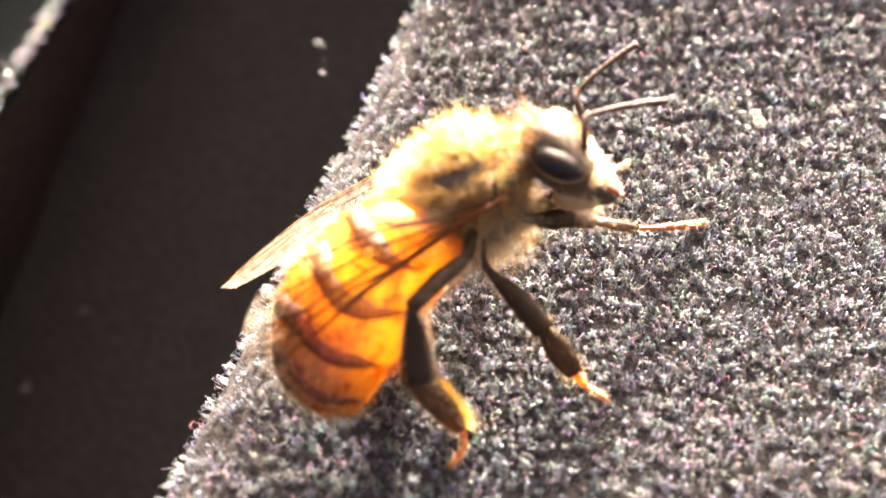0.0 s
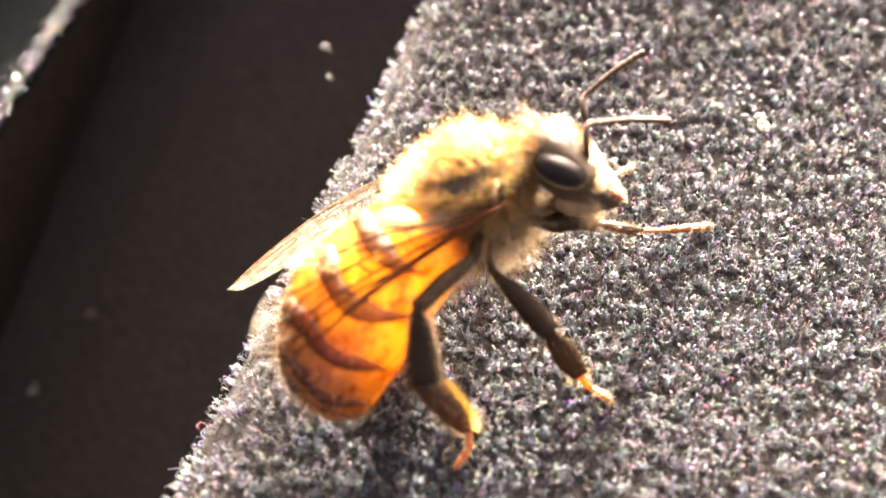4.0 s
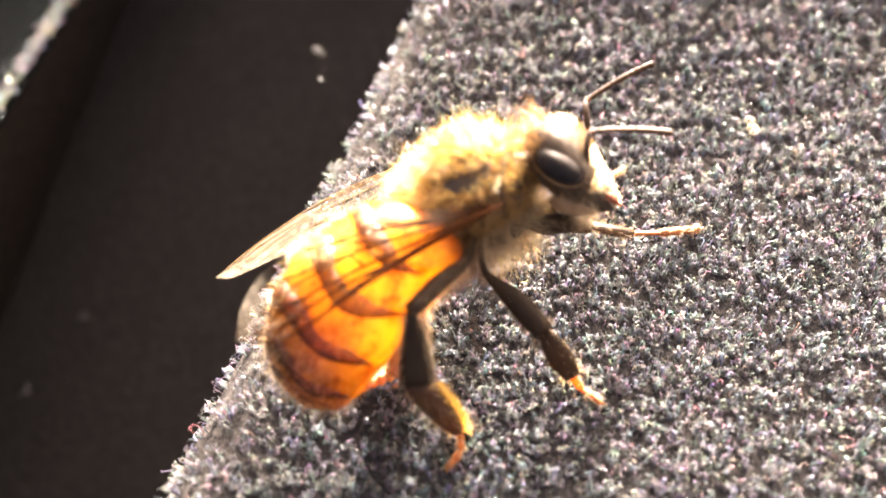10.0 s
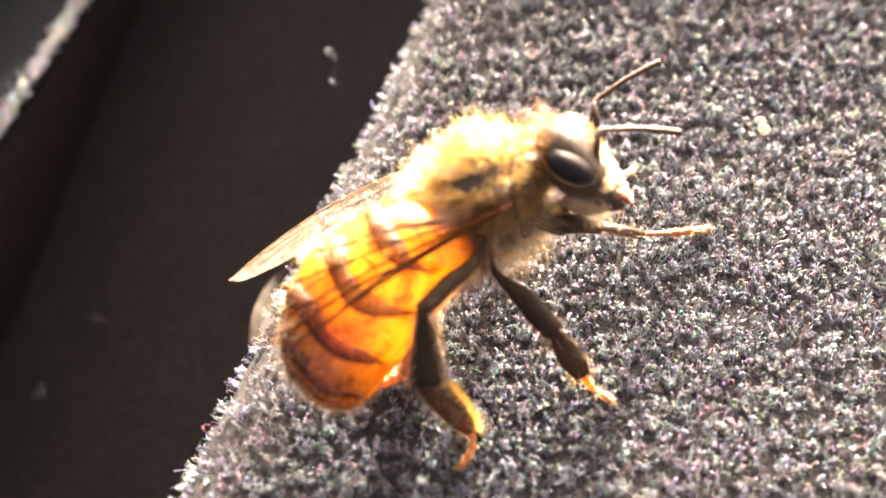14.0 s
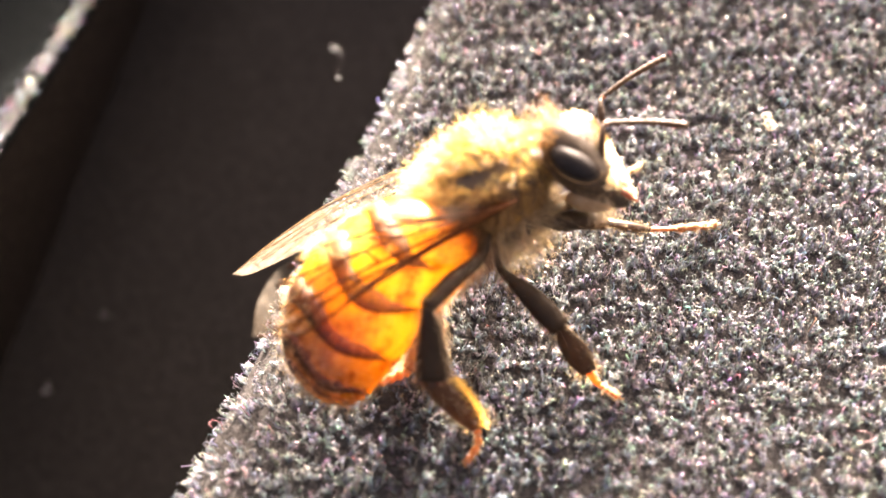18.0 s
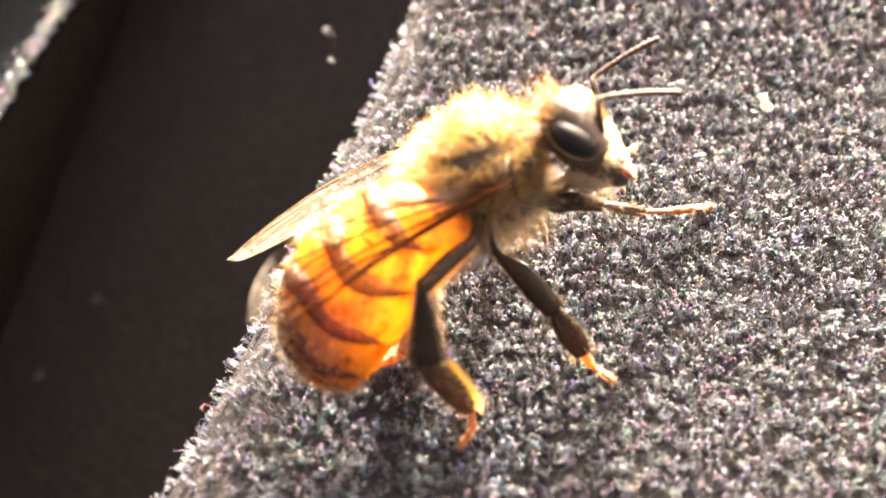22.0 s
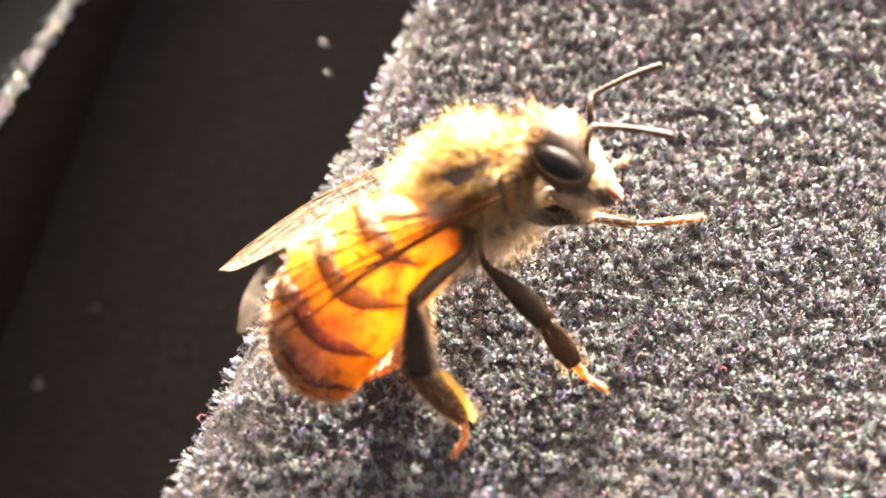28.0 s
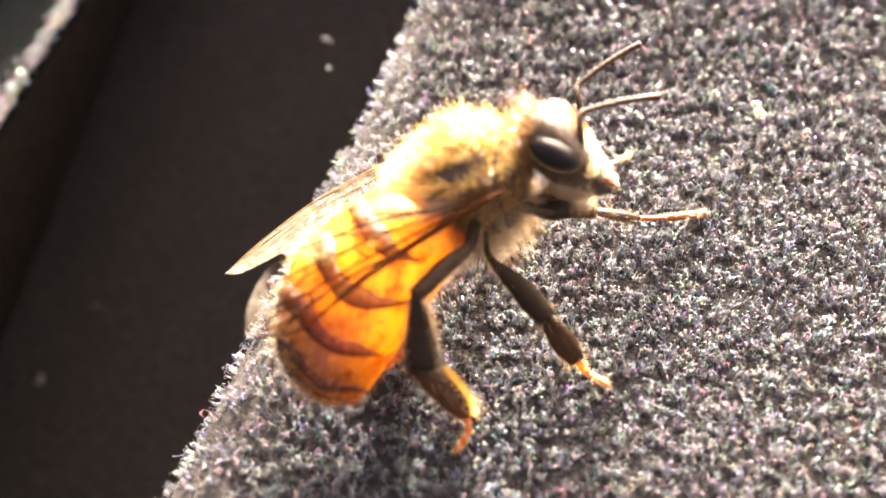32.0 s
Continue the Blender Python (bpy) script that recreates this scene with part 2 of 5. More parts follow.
# lit copy of the vein shell, for the forewing in the sun
LIT_VEIN = cuticle("sunlit_vein", (0.06, 0.042, 0.024), (0.15, 0.108, 0.06), (0.5, 0.37, 0.2), (0.65, 0.5, 0.3), 0.35, 0.35)
GOLD_HAIR = hair_material("gold_hair", (0.065, 0.037, 0.009), (0.26, 0.145, 0.034), (0.4, 0.24, 0.056), 0.5)
TAN_HAIR = hair_material("tan_hair", (0.08, 0.045, 0.015), (0.29, 0.165, 0.06), (0.8, 0.49, 0.18), 0.45)
FRINGE_HAIR = hair_material("fringe_hair", (0.12, 0.085, 0.045), (0.36, 0.27, 0.16), (0.72, 0.53, 0.29), 0.45)
CREST_HAIR = hair_material("crest_hair", (0.04, 0.021, 0.007), (0.12, 0.062, 0.022), (0.3, 0.15, 0.05), 0.25)
BROW_HAIR = hair_material("brow_hair", (0.03, 0.018, 0.006), (0.085, 0.05, 0.018), (0.26, 0.15, 0.045), 0.22)
STRAW_HAIR = hair_material("straw_hair", (0.34, 0.23, 0.065), (0.68, 0.5, 0.19), (1.0, 0.78, 0.32), 0.62)
PALE_HAIR = hair_material("pale_hair", (0.50, 0.40, 0.24), (0.80, 0.68, 0.45), (1.0, 0.82, 0.5), 0.5)
COMB_HAIR = hair_material("comb_hair", (0.5, 0.3, 0.05), (0.8, 0.5, 0.11), (1.0, 0.74, 0.2), 0.6, 0.25)
LEG_HAIR = hair_material("leg_hair", (0.12, 0.09, 0.05), (0.34, 0.27, 0.17), (0.8, 0.6, 0.34), 0.5)
# milky near the tip only: the abdomen's shade is put into the film
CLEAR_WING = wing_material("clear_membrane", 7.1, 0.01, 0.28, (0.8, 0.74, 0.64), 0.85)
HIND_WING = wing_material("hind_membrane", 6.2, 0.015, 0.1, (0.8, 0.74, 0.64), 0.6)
# brighter copy of the membrane, with sunlight put into its colour
LIT_WING = wing_material("sunlit_membrane", 1.0, 0.07, 0.26, (0.6, 0.53, 0.41))
BACKING = backing_material("black_backing", (0.0088, 0.0083, 0.0083), (0.0245, 0.023, 0.023), 0.16)
# one black cloth: lighter in the gap to imitate haze, darker where sunlit
SHADED_CLOTH = backing_material("shaded_black_cloth", (0.0155, 0.0132, 0.0116), (0.033, 0.028, 0.0245), 0.0)
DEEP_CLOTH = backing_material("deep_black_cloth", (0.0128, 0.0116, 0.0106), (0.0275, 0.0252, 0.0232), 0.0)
SUNLIT_CLOTH = backing_material("sunlit_black_cloth", (0.0022, 0.0028, 0.003), (0.0065, 0.0078, 0.0082), 0.0)
PILE = pile_material("black_pile", (0.0145, 0.0164, 0.0185), (0.17, 0.197, 0.229), 0.2, 0.3)


# ---- mesh helpers ----
def mesh_of(name, verts, faces, material, smooth=True):
    me = bpy.data.meshes.new(name)
    me.from_pydata([Vector(v) * MM for v in verts], [], faces)
    me.materials.append(material)
    if smooth:
        me.polygons.foreach_set("use_smooth", [True] * len(me.polygons))
    me.update()
    return me


def part(name, shape, material, parent, label="", at=None, kind=""):
    ob = new(name, mesh_of(name, *shape, material))
    ob.parent = parent
    if at is not None:
        ob.matrix_basis = at
    return tagged(ob, label, kind=kind)


def join(*shapes):
    vs, fs = [], []
    for v, f in shapes:
        k = len(vs)
        vs += [tuple(p) for p in v]
        fs += [tuple(i + k for i in q) for q in f]
    return vs, fs


def loft(rings, closed=True):
    """Skin over rings of equal point count."""
    n = len(rings[0])
    vs = [p for r in rings for p in r]
    fs = []
    for i in range(len(rings) - 1):
        for j in range(n):
            fs.append((i * n + j, i * n + (j + 1) % n, (i + 1) * n + (j + 1) % n, (i + 1) * n + j))
    if closed:
        fs.append(tuple(range(n))[::-1])
        fs.append(tuple((len(rings) - 1) * n + j for j in range(n)))
    return vs, fs


def spline(points, steps):
    """A smooth line through the points (Catmull-Rom)."""
    pts = [Vector(p) for p in points]
    pts = [pts[0] * 2 - pts[1]] + pts + [pts[-1] * 2 - pts[-2]]
    line = []
    for i in range(1, len(pts) - 2):
        a, b, c, d = pts[i - 1:i + 3]
        for k in range(steps):
            s = k / steps
            line.append(0.5 * (2 * b + (c - a) * s + (2 * a - 5 * b + 4 * c - d) * s * s + (3 * b - a - 3 * c + d) * s ** 3))
    line.append(pts[-2])
    return line


def tube(line, radii, n=10, flat=1.0, side=None):
    """A limb along a line; flat squeezes it along the third axis; side is the wide axis."""
    line = [Vector(p) for p in line]
    m = len(line)
    rings = []
    side = Vector(side) if side is not None else Vector((0.3, 0.5, 0.81))
    for i, p in enumerate(line):
        d = (line[min(i + 1, m - 1)] - line[max(i - 1, 0)]).normalized()
        a = (side - d * side.dot(d)).normalized()
        b = d.cross(a)
        s = i / (m - 1) * (len(radii) - 1)
        k = min(int(s), len(radii) - 2)
        r = radii[k] + (radii[k + 1] - radii[k]) * (s - k)
        rings.append([p + a * (r * math.cos(q)) + b * (r * flat * math.sin(q)) for q in (2 * math.pi * j / n for j in range(n))])
    return loft(rings)


def ball(centre, axes, turn=None, n=20, m=14):
    centre = Vector(centre)
    vs, fs = [], []
    for i in range(m + 1):
        th = math.pi * (i + 0.02) / (m + 0.04)
        for j in range(n):
            ph = 2 * math.pi * j / n
            v = Vector((axes[0] * math.sin(th) * math.cos(ph), axes[1] * math.sin(th) * math.sin(ph), axes[2] * math.cos(th)))
            vs.append(centre + (turn @ v if turn else v))
    for i in range(m):
        for j in range(n):
            fs.append((i * n + j, i * n + (j + 1) % n, (i + 1) * n + (j + 1) % n, (i + 1) * n + j))
    fs = [f[::-1] for f in fs]
    return vs, fs


RNG = np.random.default_rng(7)


def hairs(roots, ways, lengths, width, sag=(0, 0, -0.3), segs=3, curl=0.25):
    """Tapering, bent hairs as narrow ribbons."""
    roots, ways, lengths = np.asarray(roots, float), np.asarray(ways, float), np.asarray(lengths, float)
    n = len(roots)
    ways = ways / np.linalg.norm(ways, axis=1)[:, None]
    bend = np.asarray(sag, float)[None] * RNG.uniform(0.3, 1.0, (n, 1)) + RNG.normal(0, curl, (n, 3))
    across = np.cross(ways, RNG.normal(0, 1, (n, 3)))
    across /= np.linalg.norm(across, axis=1)[:, None]
    rows = []
    for k in range(segs + 1):
        s = k / segs
        c = roots + (ways * s + bend * s * s) * lengths[:, None]
        w = width * (1 - 0.75 * s) / 2
        rows.append(c - across * w)
        rows.append(c + across * w)
    v = np.stack(rows, 1).reshape(-1, 3)
    per = 2 * (segs + 1)
    base = np.arange(n)[:, None, None] * per
    quad = np.array([(2 * k, 2 * k + 1, 2 * k + 3, 2 * k + 2) for k in range(segs)])[None]
    f = (base + quad).reshape(-1, 4)
    return v.tolist(), f.tolist()


def rods(roots, ways, lengths, width, hook=0.12, curl=0.25):
    """Three-sided fibres: a stem that ends in a hook."""
    n = len(roots)
    ways = ways / np.linalg.norm(ways, axis=1)[:, None]
    a = np.cross(ways, RNG.normal(0, 1, (n, 3)))
    a /= np.linalg.norm(a, axis=1)[:, None]
    b = np.cross(ways, a)
    wide = width * RNG.uniform(0.6, 1.3, (n, 1)) / 2
    r = hook * RNG.uniform(0.5, 1.4, (n, 1))
    sweep = RNG.uniform(1.6, 4.6, (n, 1))
    top = roots + ways * lengths[:, None]
    stations = [(roots, a, 1.0), (top, a, 1.0)]
    for k in (1, 2, 3):
        q = sweep * k / 3
        c = top + a * (r * (1 - np.cos(q))) + ways * (r * np.sin(q)) + b * (RNG.normal(0, curl, (n, 1)) * r * k / 3)
        stations.append((c, a * np.cos(q) - ways * np.sin(q), 1.0 - 0.15 * k))
    rows = []
    for c, out_way, w in stations:
        for j in range(3):
            q = 2 * math.pi * j / 3
            rows.append(c + (out_way * math.cos(q) + b * math.sin(q)) * wide * w)
    segs = len(stations) - 1
    v = np.stack(rows, 1).reshape(-1, 3)
    base = np.arange(n)[:, None, None] * (3 * (segs + 1))
    quad = np.array([(3 * k + j, 3 * k + (j + 1) % 3, 3 * k + 3 + (j + 1) % 3, 3 * k + 3 + j) for k in range(segs) for j in range(3)])[None]
    return v, (base + quad).reshape(-1, 4)


def big_mesh(name, v, f, material, smooth=False):
    """A mesh of very many quads, quickly."""
    me = bpy.data.meshes.new(name)
    v = np.asarray(v, np.float32) * MM
    f = np.asarray(f, np.int32)
    me.vertices.add(len(v))
    me.vertices.foreach_set("co", v.ravel())
    me.loops.add(f.size)
    me.loops.foreach_set("vertex_index", f.ravel())
    me.polygons.add(len(f))
    me.polygons.foreach_set("loop_start", np.arange(0, f.size, 4, dtype=np.int32))
    me.update(calc_edges=True)
    if smooth:
        me.polygons.foreach_set("use_smooth", np.ones(len(f), bool))
    me.materials.append(material)
    return me


# ---- the cloth: a sheet of black pile with a rounded edge, and a lower black panel beyond it ----
EDGE_A, EDGE_B = np.array((-9.15, -8.92)), np.array((-1.80, 11.72))
ALONG = (EDGE_B - EDGE_A) / np.linalg.norm(EDGE_B - EDGE_A)
INTO = np.array((ALONG[1], -ALONG[0]))            # from the edge into the sheet


def edge_point(s, w, z):
    """s along the edge, w into the sheet."""
    q = EDGE_A + ALONG * s + INTO * w
    return (q[0], q[1], z)


def dish(y):
    """The cushion is a little hollow: it rises away from the bee on both sides."""
    y = np.asarray(y, float)
    far = np.clip(y - 3.0, 0, 9.0)
    near = np.clip(-3.0 - y, 0, 8.0)
    return 0.008 * far ** 2 + 0.144 * np.clip(y - 12.0, 0, None) + 0.001 * near ** 2 + 0.016 * np.clip(-11.0 - y, 0, None)


def profile_sheet(profile, s0, s1, steps):
    rows = [[edge_point(s0 + (s1 - s0) * i / steps, w, z) for w, z in profile] for i in range(steps + 1)]
    n = len(profile)
    fs = [(i * n + j, (i + 1) * n + j, (i + 1) * n + j + 1, i * n + j + 1) for i in range(steps) for j in range(n - 1)]
    return [p for r in rows for p in r], fs


ROLL = 2.2        # radius of the rounded edge
arc = [(ROLL - ROLL * math.sin(a), -0.2 - ROLL + ROLL * math.cos(a)) for a in (math.pi / 2 * k / 12 for k in range(13))]
DEEP = -40.0
S0, S1 = -26.0, 38.0
top_line = [(34.0, DEEP), (34.0, -0.6), (33.6, -0.2)] + [(30.0 - 3.0 * k, -0.2) for k in range(10)] + arc + [(0.0, -4.0), (0.3, DEEP)]
sheet = profile_sheet(top_line, S0, S1, 24)
sheet = ([(x, y, z + (float(dish(y)) if z > -5 else 0.0)) for x, y, z in sheet[0]], sheet[1])
np_ = len(top_line)
sheet = (sheet[0], sheet[1] + [tuple(range(np_))[::-1], tuple(24 * np_ + j for j in range(np_))])
cushion = tagged(new("fabric_cushion", mesh_of("cushion", *sheet, BACKING)), "thick black pile fabric cushion with a rounded fuzzy edge", "cushion")
# the gap beyond the edge, lined with black cloth, its far end shut by an added sun block, and the lower cushion past it
GAP, LOW, SKEW = -17.2, -6.0, -0.08


def block(s0, s1, w0, w1, z0, z1):
    v = [edge_point(a, b, c) for c in (z0, z1) for a, b in ((s0, w0), (s1, w0), (s1, w1), (s0, w1))]
    return v, [(0, 1, 2, 3), (4, 7, 6, 5), (0, 4, 5, 1), (1, 5, 6, 2), (2, 6, 7, 3), (3, 7, 4, 0)]


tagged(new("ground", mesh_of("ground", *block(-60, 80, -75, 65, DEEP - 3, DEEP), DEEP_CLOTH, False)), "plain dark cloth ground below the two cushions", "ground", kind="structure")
# added out of view so that no sun shines down the gap
tagged(new("sun_block", mesh_of("gap_sun_block", *block(46, 49, -58, 0.2, DEEP, -1.0), SHADED_CLOTH, False)), "added black block that keeps the sun out of the gap", "wall", kind="structure")
# the bottom of the gap falls towards the viewer: a made-up slope that evens the light in it


def gap_floor(s):
    return -9.0 - (46.0 - s) * 27.0 / 72.0


floor_rows = [[edge_point(46.0 - 3.0 * i, w, gap_floor(46.0 - 3.0 * i) + 0.4 * math.sin(1.7 * i + 0.9 * w) * (1 if k % 8 else 0) - d)
               for d in (0.0, 2.0) for k, w in enumerate((0.4, -3.0, -6.0, -9.0, -12.0, -15.0, -19.0, -23.0, -26.0))] for i in range(25)]
floor_faces = [(i * 18 + j, i * 18 + j + 1, (i + 1) * 18 + j + 1, (i + 1) * 18 + j) for i in range(24) for j in (*range(8), *range(9, 17))]
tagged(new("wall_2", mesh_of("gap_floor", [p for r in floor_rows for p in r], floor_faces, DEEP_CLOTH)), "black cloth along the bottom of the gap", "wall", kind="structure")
lip = [(-0.8 + 0.8 * math.sin(a), LOW - 0.8 + 0.8 * math.cos(a)) for a in (math.pi / 2 * k / 6 for k in range(7))][::-1]


def lip_point(s, w, z):
    """s along the far cushion's lip, w towards the gap."""
    return edge_point(s, GAP + SKEW * (s - 19.7) + w, z)


low_profile = [(-6.0, DEEP), (-2.0, LOW - 3.0)] + lip + [(-2.5, LOW - 0.8), (-8.0, LOW - 4.5), (-26.0, LOW - 15.0), (-26.0, DEEP)]
low_rows = [[lip_point(S0 + (46 - S0) * i / 24, w, z) for w, z in low_profile] for i in range(25)]
ln = len(low_profile)
low = ([p for r in low_rows for p in r], [(i * ln + j, (i + 1) * ln + j, (i + 1) * ln + j + 1, i * ln + j + 1) for i in range(24) for j in range(ln - 1)]
       + [tuple(range(ln)), tuple(24 * ln + j for j in range(ln))[::-1]])
low_mesh = mesh_of("lower_cushion", *low, SUNLIT_CLOTH)
# the side faces, in shade, take the lighter copy of the cloth
low_mesh.materials.append(SHADED_CLOTH)
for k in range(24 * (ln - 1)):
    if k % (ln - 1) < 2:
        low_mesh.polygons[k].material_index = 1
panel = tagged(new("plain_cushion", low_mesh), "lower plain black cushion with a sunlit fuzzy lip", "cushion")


def pile(count, s_range, w_range, spread, z0=-0.25, per=7, length=(0.14, 0.46), width=0.025):
    """Upright tufts of fibres standing close together on the sheet, on a jittered grid."""
    ds, dw = s_range[1] - s_range[0], w_range[1] - w_range[0]
    step = math.sqrt(ds * dw / count)
    gs, gw = np.meshgrid(np.arange(s_range[0], s_range[1], step), np.arange(w_range[0], w_range[1], step))
    s = gs.ravel() + RNG.uniform(-0.6, 0.6, gs.size) * step
    w = np.abs(gw.ravel() + RNG.uniform(-0.5, 0.5, gs.size) * step)
    px, py = EDGE_A[0] + ALONG[0] * s + INTO[0] * w, EDGE_A[1] + ALONG[1] * s + INTO[1] * w
    # towards the edge the pile gets thinner and stands in uneven clumps
    clump = np.sin(2.1 * px + 1.3 * np.sin(1.7 * py)) * np.sin(2.4 * py + 1.1 * np.sin(1.4 * px + 2.0))
    thinning = np.clip(1 - w / 4.5, 0, 1)
    keep = RNG.uniform(0, 1, s.size) < 1 - thinning * (0.55 - 0.4 * clump)
    s, w, px, py = s[keep], w[keep], px[keep], py[keep]
    # the knit leaves small dark holes in staggered rows
    cell = 0.66
    row = np.round(py / cell)
    col = np.round(px / cell - 0.5 * (row % 2))
    hx = (col + 0.5 * (row % 2) + 0.2 * np.sin(col * 12.9 + row * 78.2)) * cell
    hy = (row + 0.2 * np.sin(col * 39.3 + row * 11.1)) * cell
    hole = 0.2 + 0.07 * np.sin(col * 5.7 + row * 3.1)
    near = (py > -13.5) & (py < 18.0) & (px < 15.5 + 0.22 * (py + 11.0)) & (px > -16.0)
    near &= np.hypot(px - hx, py - hy) > hole
    s, w, px, py = s[near], w[near], px[near], py[near]
    n = s.size
    cx = EDGE_A[0] + ALONG[0] * s + INTO[0] * w
    cy = EDGE_A[1] + ALONG[1] * s + INTO[1] * w
    k = n * per
    lx, ly = np.repeat(RNG.normal(0, 0.22, n), per), np.repeat(RNG.normal(0, 0.22, n), per)
    cx, cy, w = np.repeat(cx, per), np.repeat(cy, per), np.repeat(w, per)
    # the pile is pressed down a little here and there, and in faint rows
    swell = np.zeros(n)
    for wave in range(14):
        turn, size = RNG.uniform(0, math.pi), RNG.uniform(1.0, 4.5)
        swell += 0.032 * np.sin((np.cos(turn) * px + np.sin(turn) * py) * 2 * math.pi / size + RNG.uniform(0, 6.28))
    swell += 0.06 * np.sin(px * 2 * math.pi / 0.62 + 0.6 * np.sin(py * 0.7))
    tall = np.repeat(RNG.uniform(0.65, 1.25, n) * np.clip(1 + swell, 0.45, 1.6), per)
    a = RNG.uniform(0, 2 * np.pi, k)
    r = spread * np.sqrt(RNG.uniform(0, 1, k))
    roots = np.stack([cx + r * np.cos(a), cy + r * np.sin(a), np.full(k, z0)], 1)
    lean = RNG.uniform(0.0, 0.4, k)
    ways = np.stack([np.cos(a) * lean + lx, np.sin(a) * lean + ly, np.ones(k)], 1)
    # over the rounded edge the fibres stand out sideways and sit lower
    over = np.clip((ROLL - w) / ROLL, 0, 1)
    roots[:, 2] += dish(roots[:, 1])
    roots[:, 2] -= ROLL * (1 - np.sqrt(np.clip(1 - over ** 2, 0, 1)))
    steep = over / np.sqrt(np.clip(1 - over ** 2, 0.15, 1))
    ways[:, 0] -= INTO[0] * steep
    ways[:, 1] -= INTO[1] * steep
    return rods(roots, ways, RNG.uniform(*length, k) * tall * (1 - 0.3 * over), width, 0.075, 0.6)


pile_ob = new("nap", big_mesh("nap", *pile(21000, (-4.5, 33.5), (0.0, 29.0), 0.055), PILE, True))
pile_ob.parent = cushion
tagged(pile_ob, "shiny short black and grey fibres in tufts", kind="stuff")
# the fuzzy lip of the lower cushion
lip_n = 3400
ls = RNG.uniform(2, 45, lip_n)
lw = RNG.normal(-0.3, 0.15, lip_n)
q = np.array([lip_point(a, b, 0)[:2] for a, b in zip(ls, lw)])
lip_roots = np.column_stack([q, np.full(lip_n, LOW - 0.1) - np.abs(lw) * 0.3])
lip_ways = np.column_stack([RNG.normal(0, 0.7, (lip_n, 2)) + INTO[None] * 0.5, np.ones(lip_n)])
lip_fur = rods(lip_roots, lip_ways, RNG.uniform(0.12, 0.45, lip_n), 0.055, 0.12, 0.5)
ob = new("fuzz", big_mesh("lip_fuzz", *lip_fur, PILE, True))
ob.parent = panel
tagged(ob, "sunlit grey fuzz along the cushion lip", kind="stuff")

# ---- lint on the cloth ----
def lint_material(name, colour):
    m, t, out = node_material(name)
    p = principled(t, 0.5, 0.4)
    t.links.new(ramp(t, noise_tex(t, 4000.0), [(0.3, tuple(c * 0.7 for c in colour)), (0.7, colour)]), p.inputs["Base Color"])
    t.links.new(p.outputs[0], out.inputs[0])
    return m


def lint(at, colour_name, colour, spread, strands, label, on_pile=True):
    at = Vector(at) + Vector((0, 0, float(dish(at[1])) if on_pile else 0.0))
    line = [Vector(RNG.normal(0, spread * 0.4, 3))]
    way = Vector(RNG.normal(0, 1, 3)).normalized()
    for j in range(6 * strands):
        way = (way + Vector(RNG.normal(0, 0.5, 3)) - line[-1] * (0.5 / spread)).normalized()
        line.append(line[-1] + way * spread * 0.3)
    mid = sum(line, Vector()) / len(line)
    line = [Vector((q.x - mid.x, q.y - mid.y, max(q.z * 0.5, -0.1))) for q in line]
    thick = 0.018 if strands > 5 else 0.011
    ob = new("lint", mesh_of("lint", *tube(line, [thick, thick * 1.1, thick * 0.7], 5), lint_material(colour_name, colour)))
    ob.matrix_basis = Matrix.Translation(at * MM)
    return tagged(ob, label, "lint", "lint on the cloth")


lint((11.15, 5.68, 0.38), "cream_lint", (0.5, 0.42, 0.27), 0.26, 12, "tiny cream lint clump caught on black pile")
lint((12.1, -3.5, 0.3), "teal_lint", (0.02, 0.10, 0.11), 0.55, 3, "curled teal thread lint on black pile")
lint((12.18, -6.92, 0.25), "red_lint", (0.13, 0.035, 0.045), 0.4, 2, "short red thread lint on black pile")
lint((2.8, 9.3, 0.25), "rust_lint", (0.20, 0.05, 0.03), 0.35, 3, "small rust-red lint speck on black pile")
lint((-7.92, -5.9, -1.0), "crimson_lint", (0.14, 0.03, 0.04), 0.3, 3, "small crimson lint on the fabric edge")
lint((15.9, 6.9, 0.42), "pink_lint", (0.14, 0.07, 0.08), 0.4, 2, "short pink thread lint on black pile")

lint((-21.9, 6.86, -22.1), "grey_lint", (0.17, 0.17, 0.18), 0.4, 8, "faint grey lint down in the dark gap", False)
lint((-19.05, 10.54, -20.45), "ash_lint", (0.1, 0.1, 0.105), 0.28, 6, "faint ash-grey lint down in the dark gap", False)
# loose fibres standing out from the rounded edge
en = 240
es = RNG.uniform(-4, 33, en)
ew = RNG.uniform(0.0, 0.25, en)
er = np.array([edge_point(a, b, c) for a, b, c in zip(es, ew, RNG.uniform(-2.6, -1.4, en))])
er[:, 2] += dish(er[:, 1])
e_way = np.column_stack([-INTO[0] * np.ones(en), -INTO[1] * np.ones(en), RNG.uniform(-0.2, 0.9, en)]) + RNG.normal(0, 0.5, (en, 3))
cn, per = 52, 14
cs_ = RNG.uniform(-4, 33, cn)
c_root = np.array([edge_point(a, 0.1, -2.0) for a in cs_])
c_root[:, 2] += dish(c_root[:, 1])
c_way = np.column_stack([-INTO[0] * np.ones(cn), -INTO[1] * np.ones(cn), RNG.uniform(-0.3, 0.7, cn)]) + RNG.normal(0, 0.35, (cn, 3))
c_len = RNG.uniform(0.2, 1.0, cn) ** 2 * 0.5
er = np.concatenate([er, np.repeat(c_root, per, 0) + RNG.normal(0, 0.09, (cn * per, 3))])
e_way = np.concatenate([e_way, np.repeat(c_way, per, 0) + RNG.normal(0, 0.16, (cn * per, 3))])
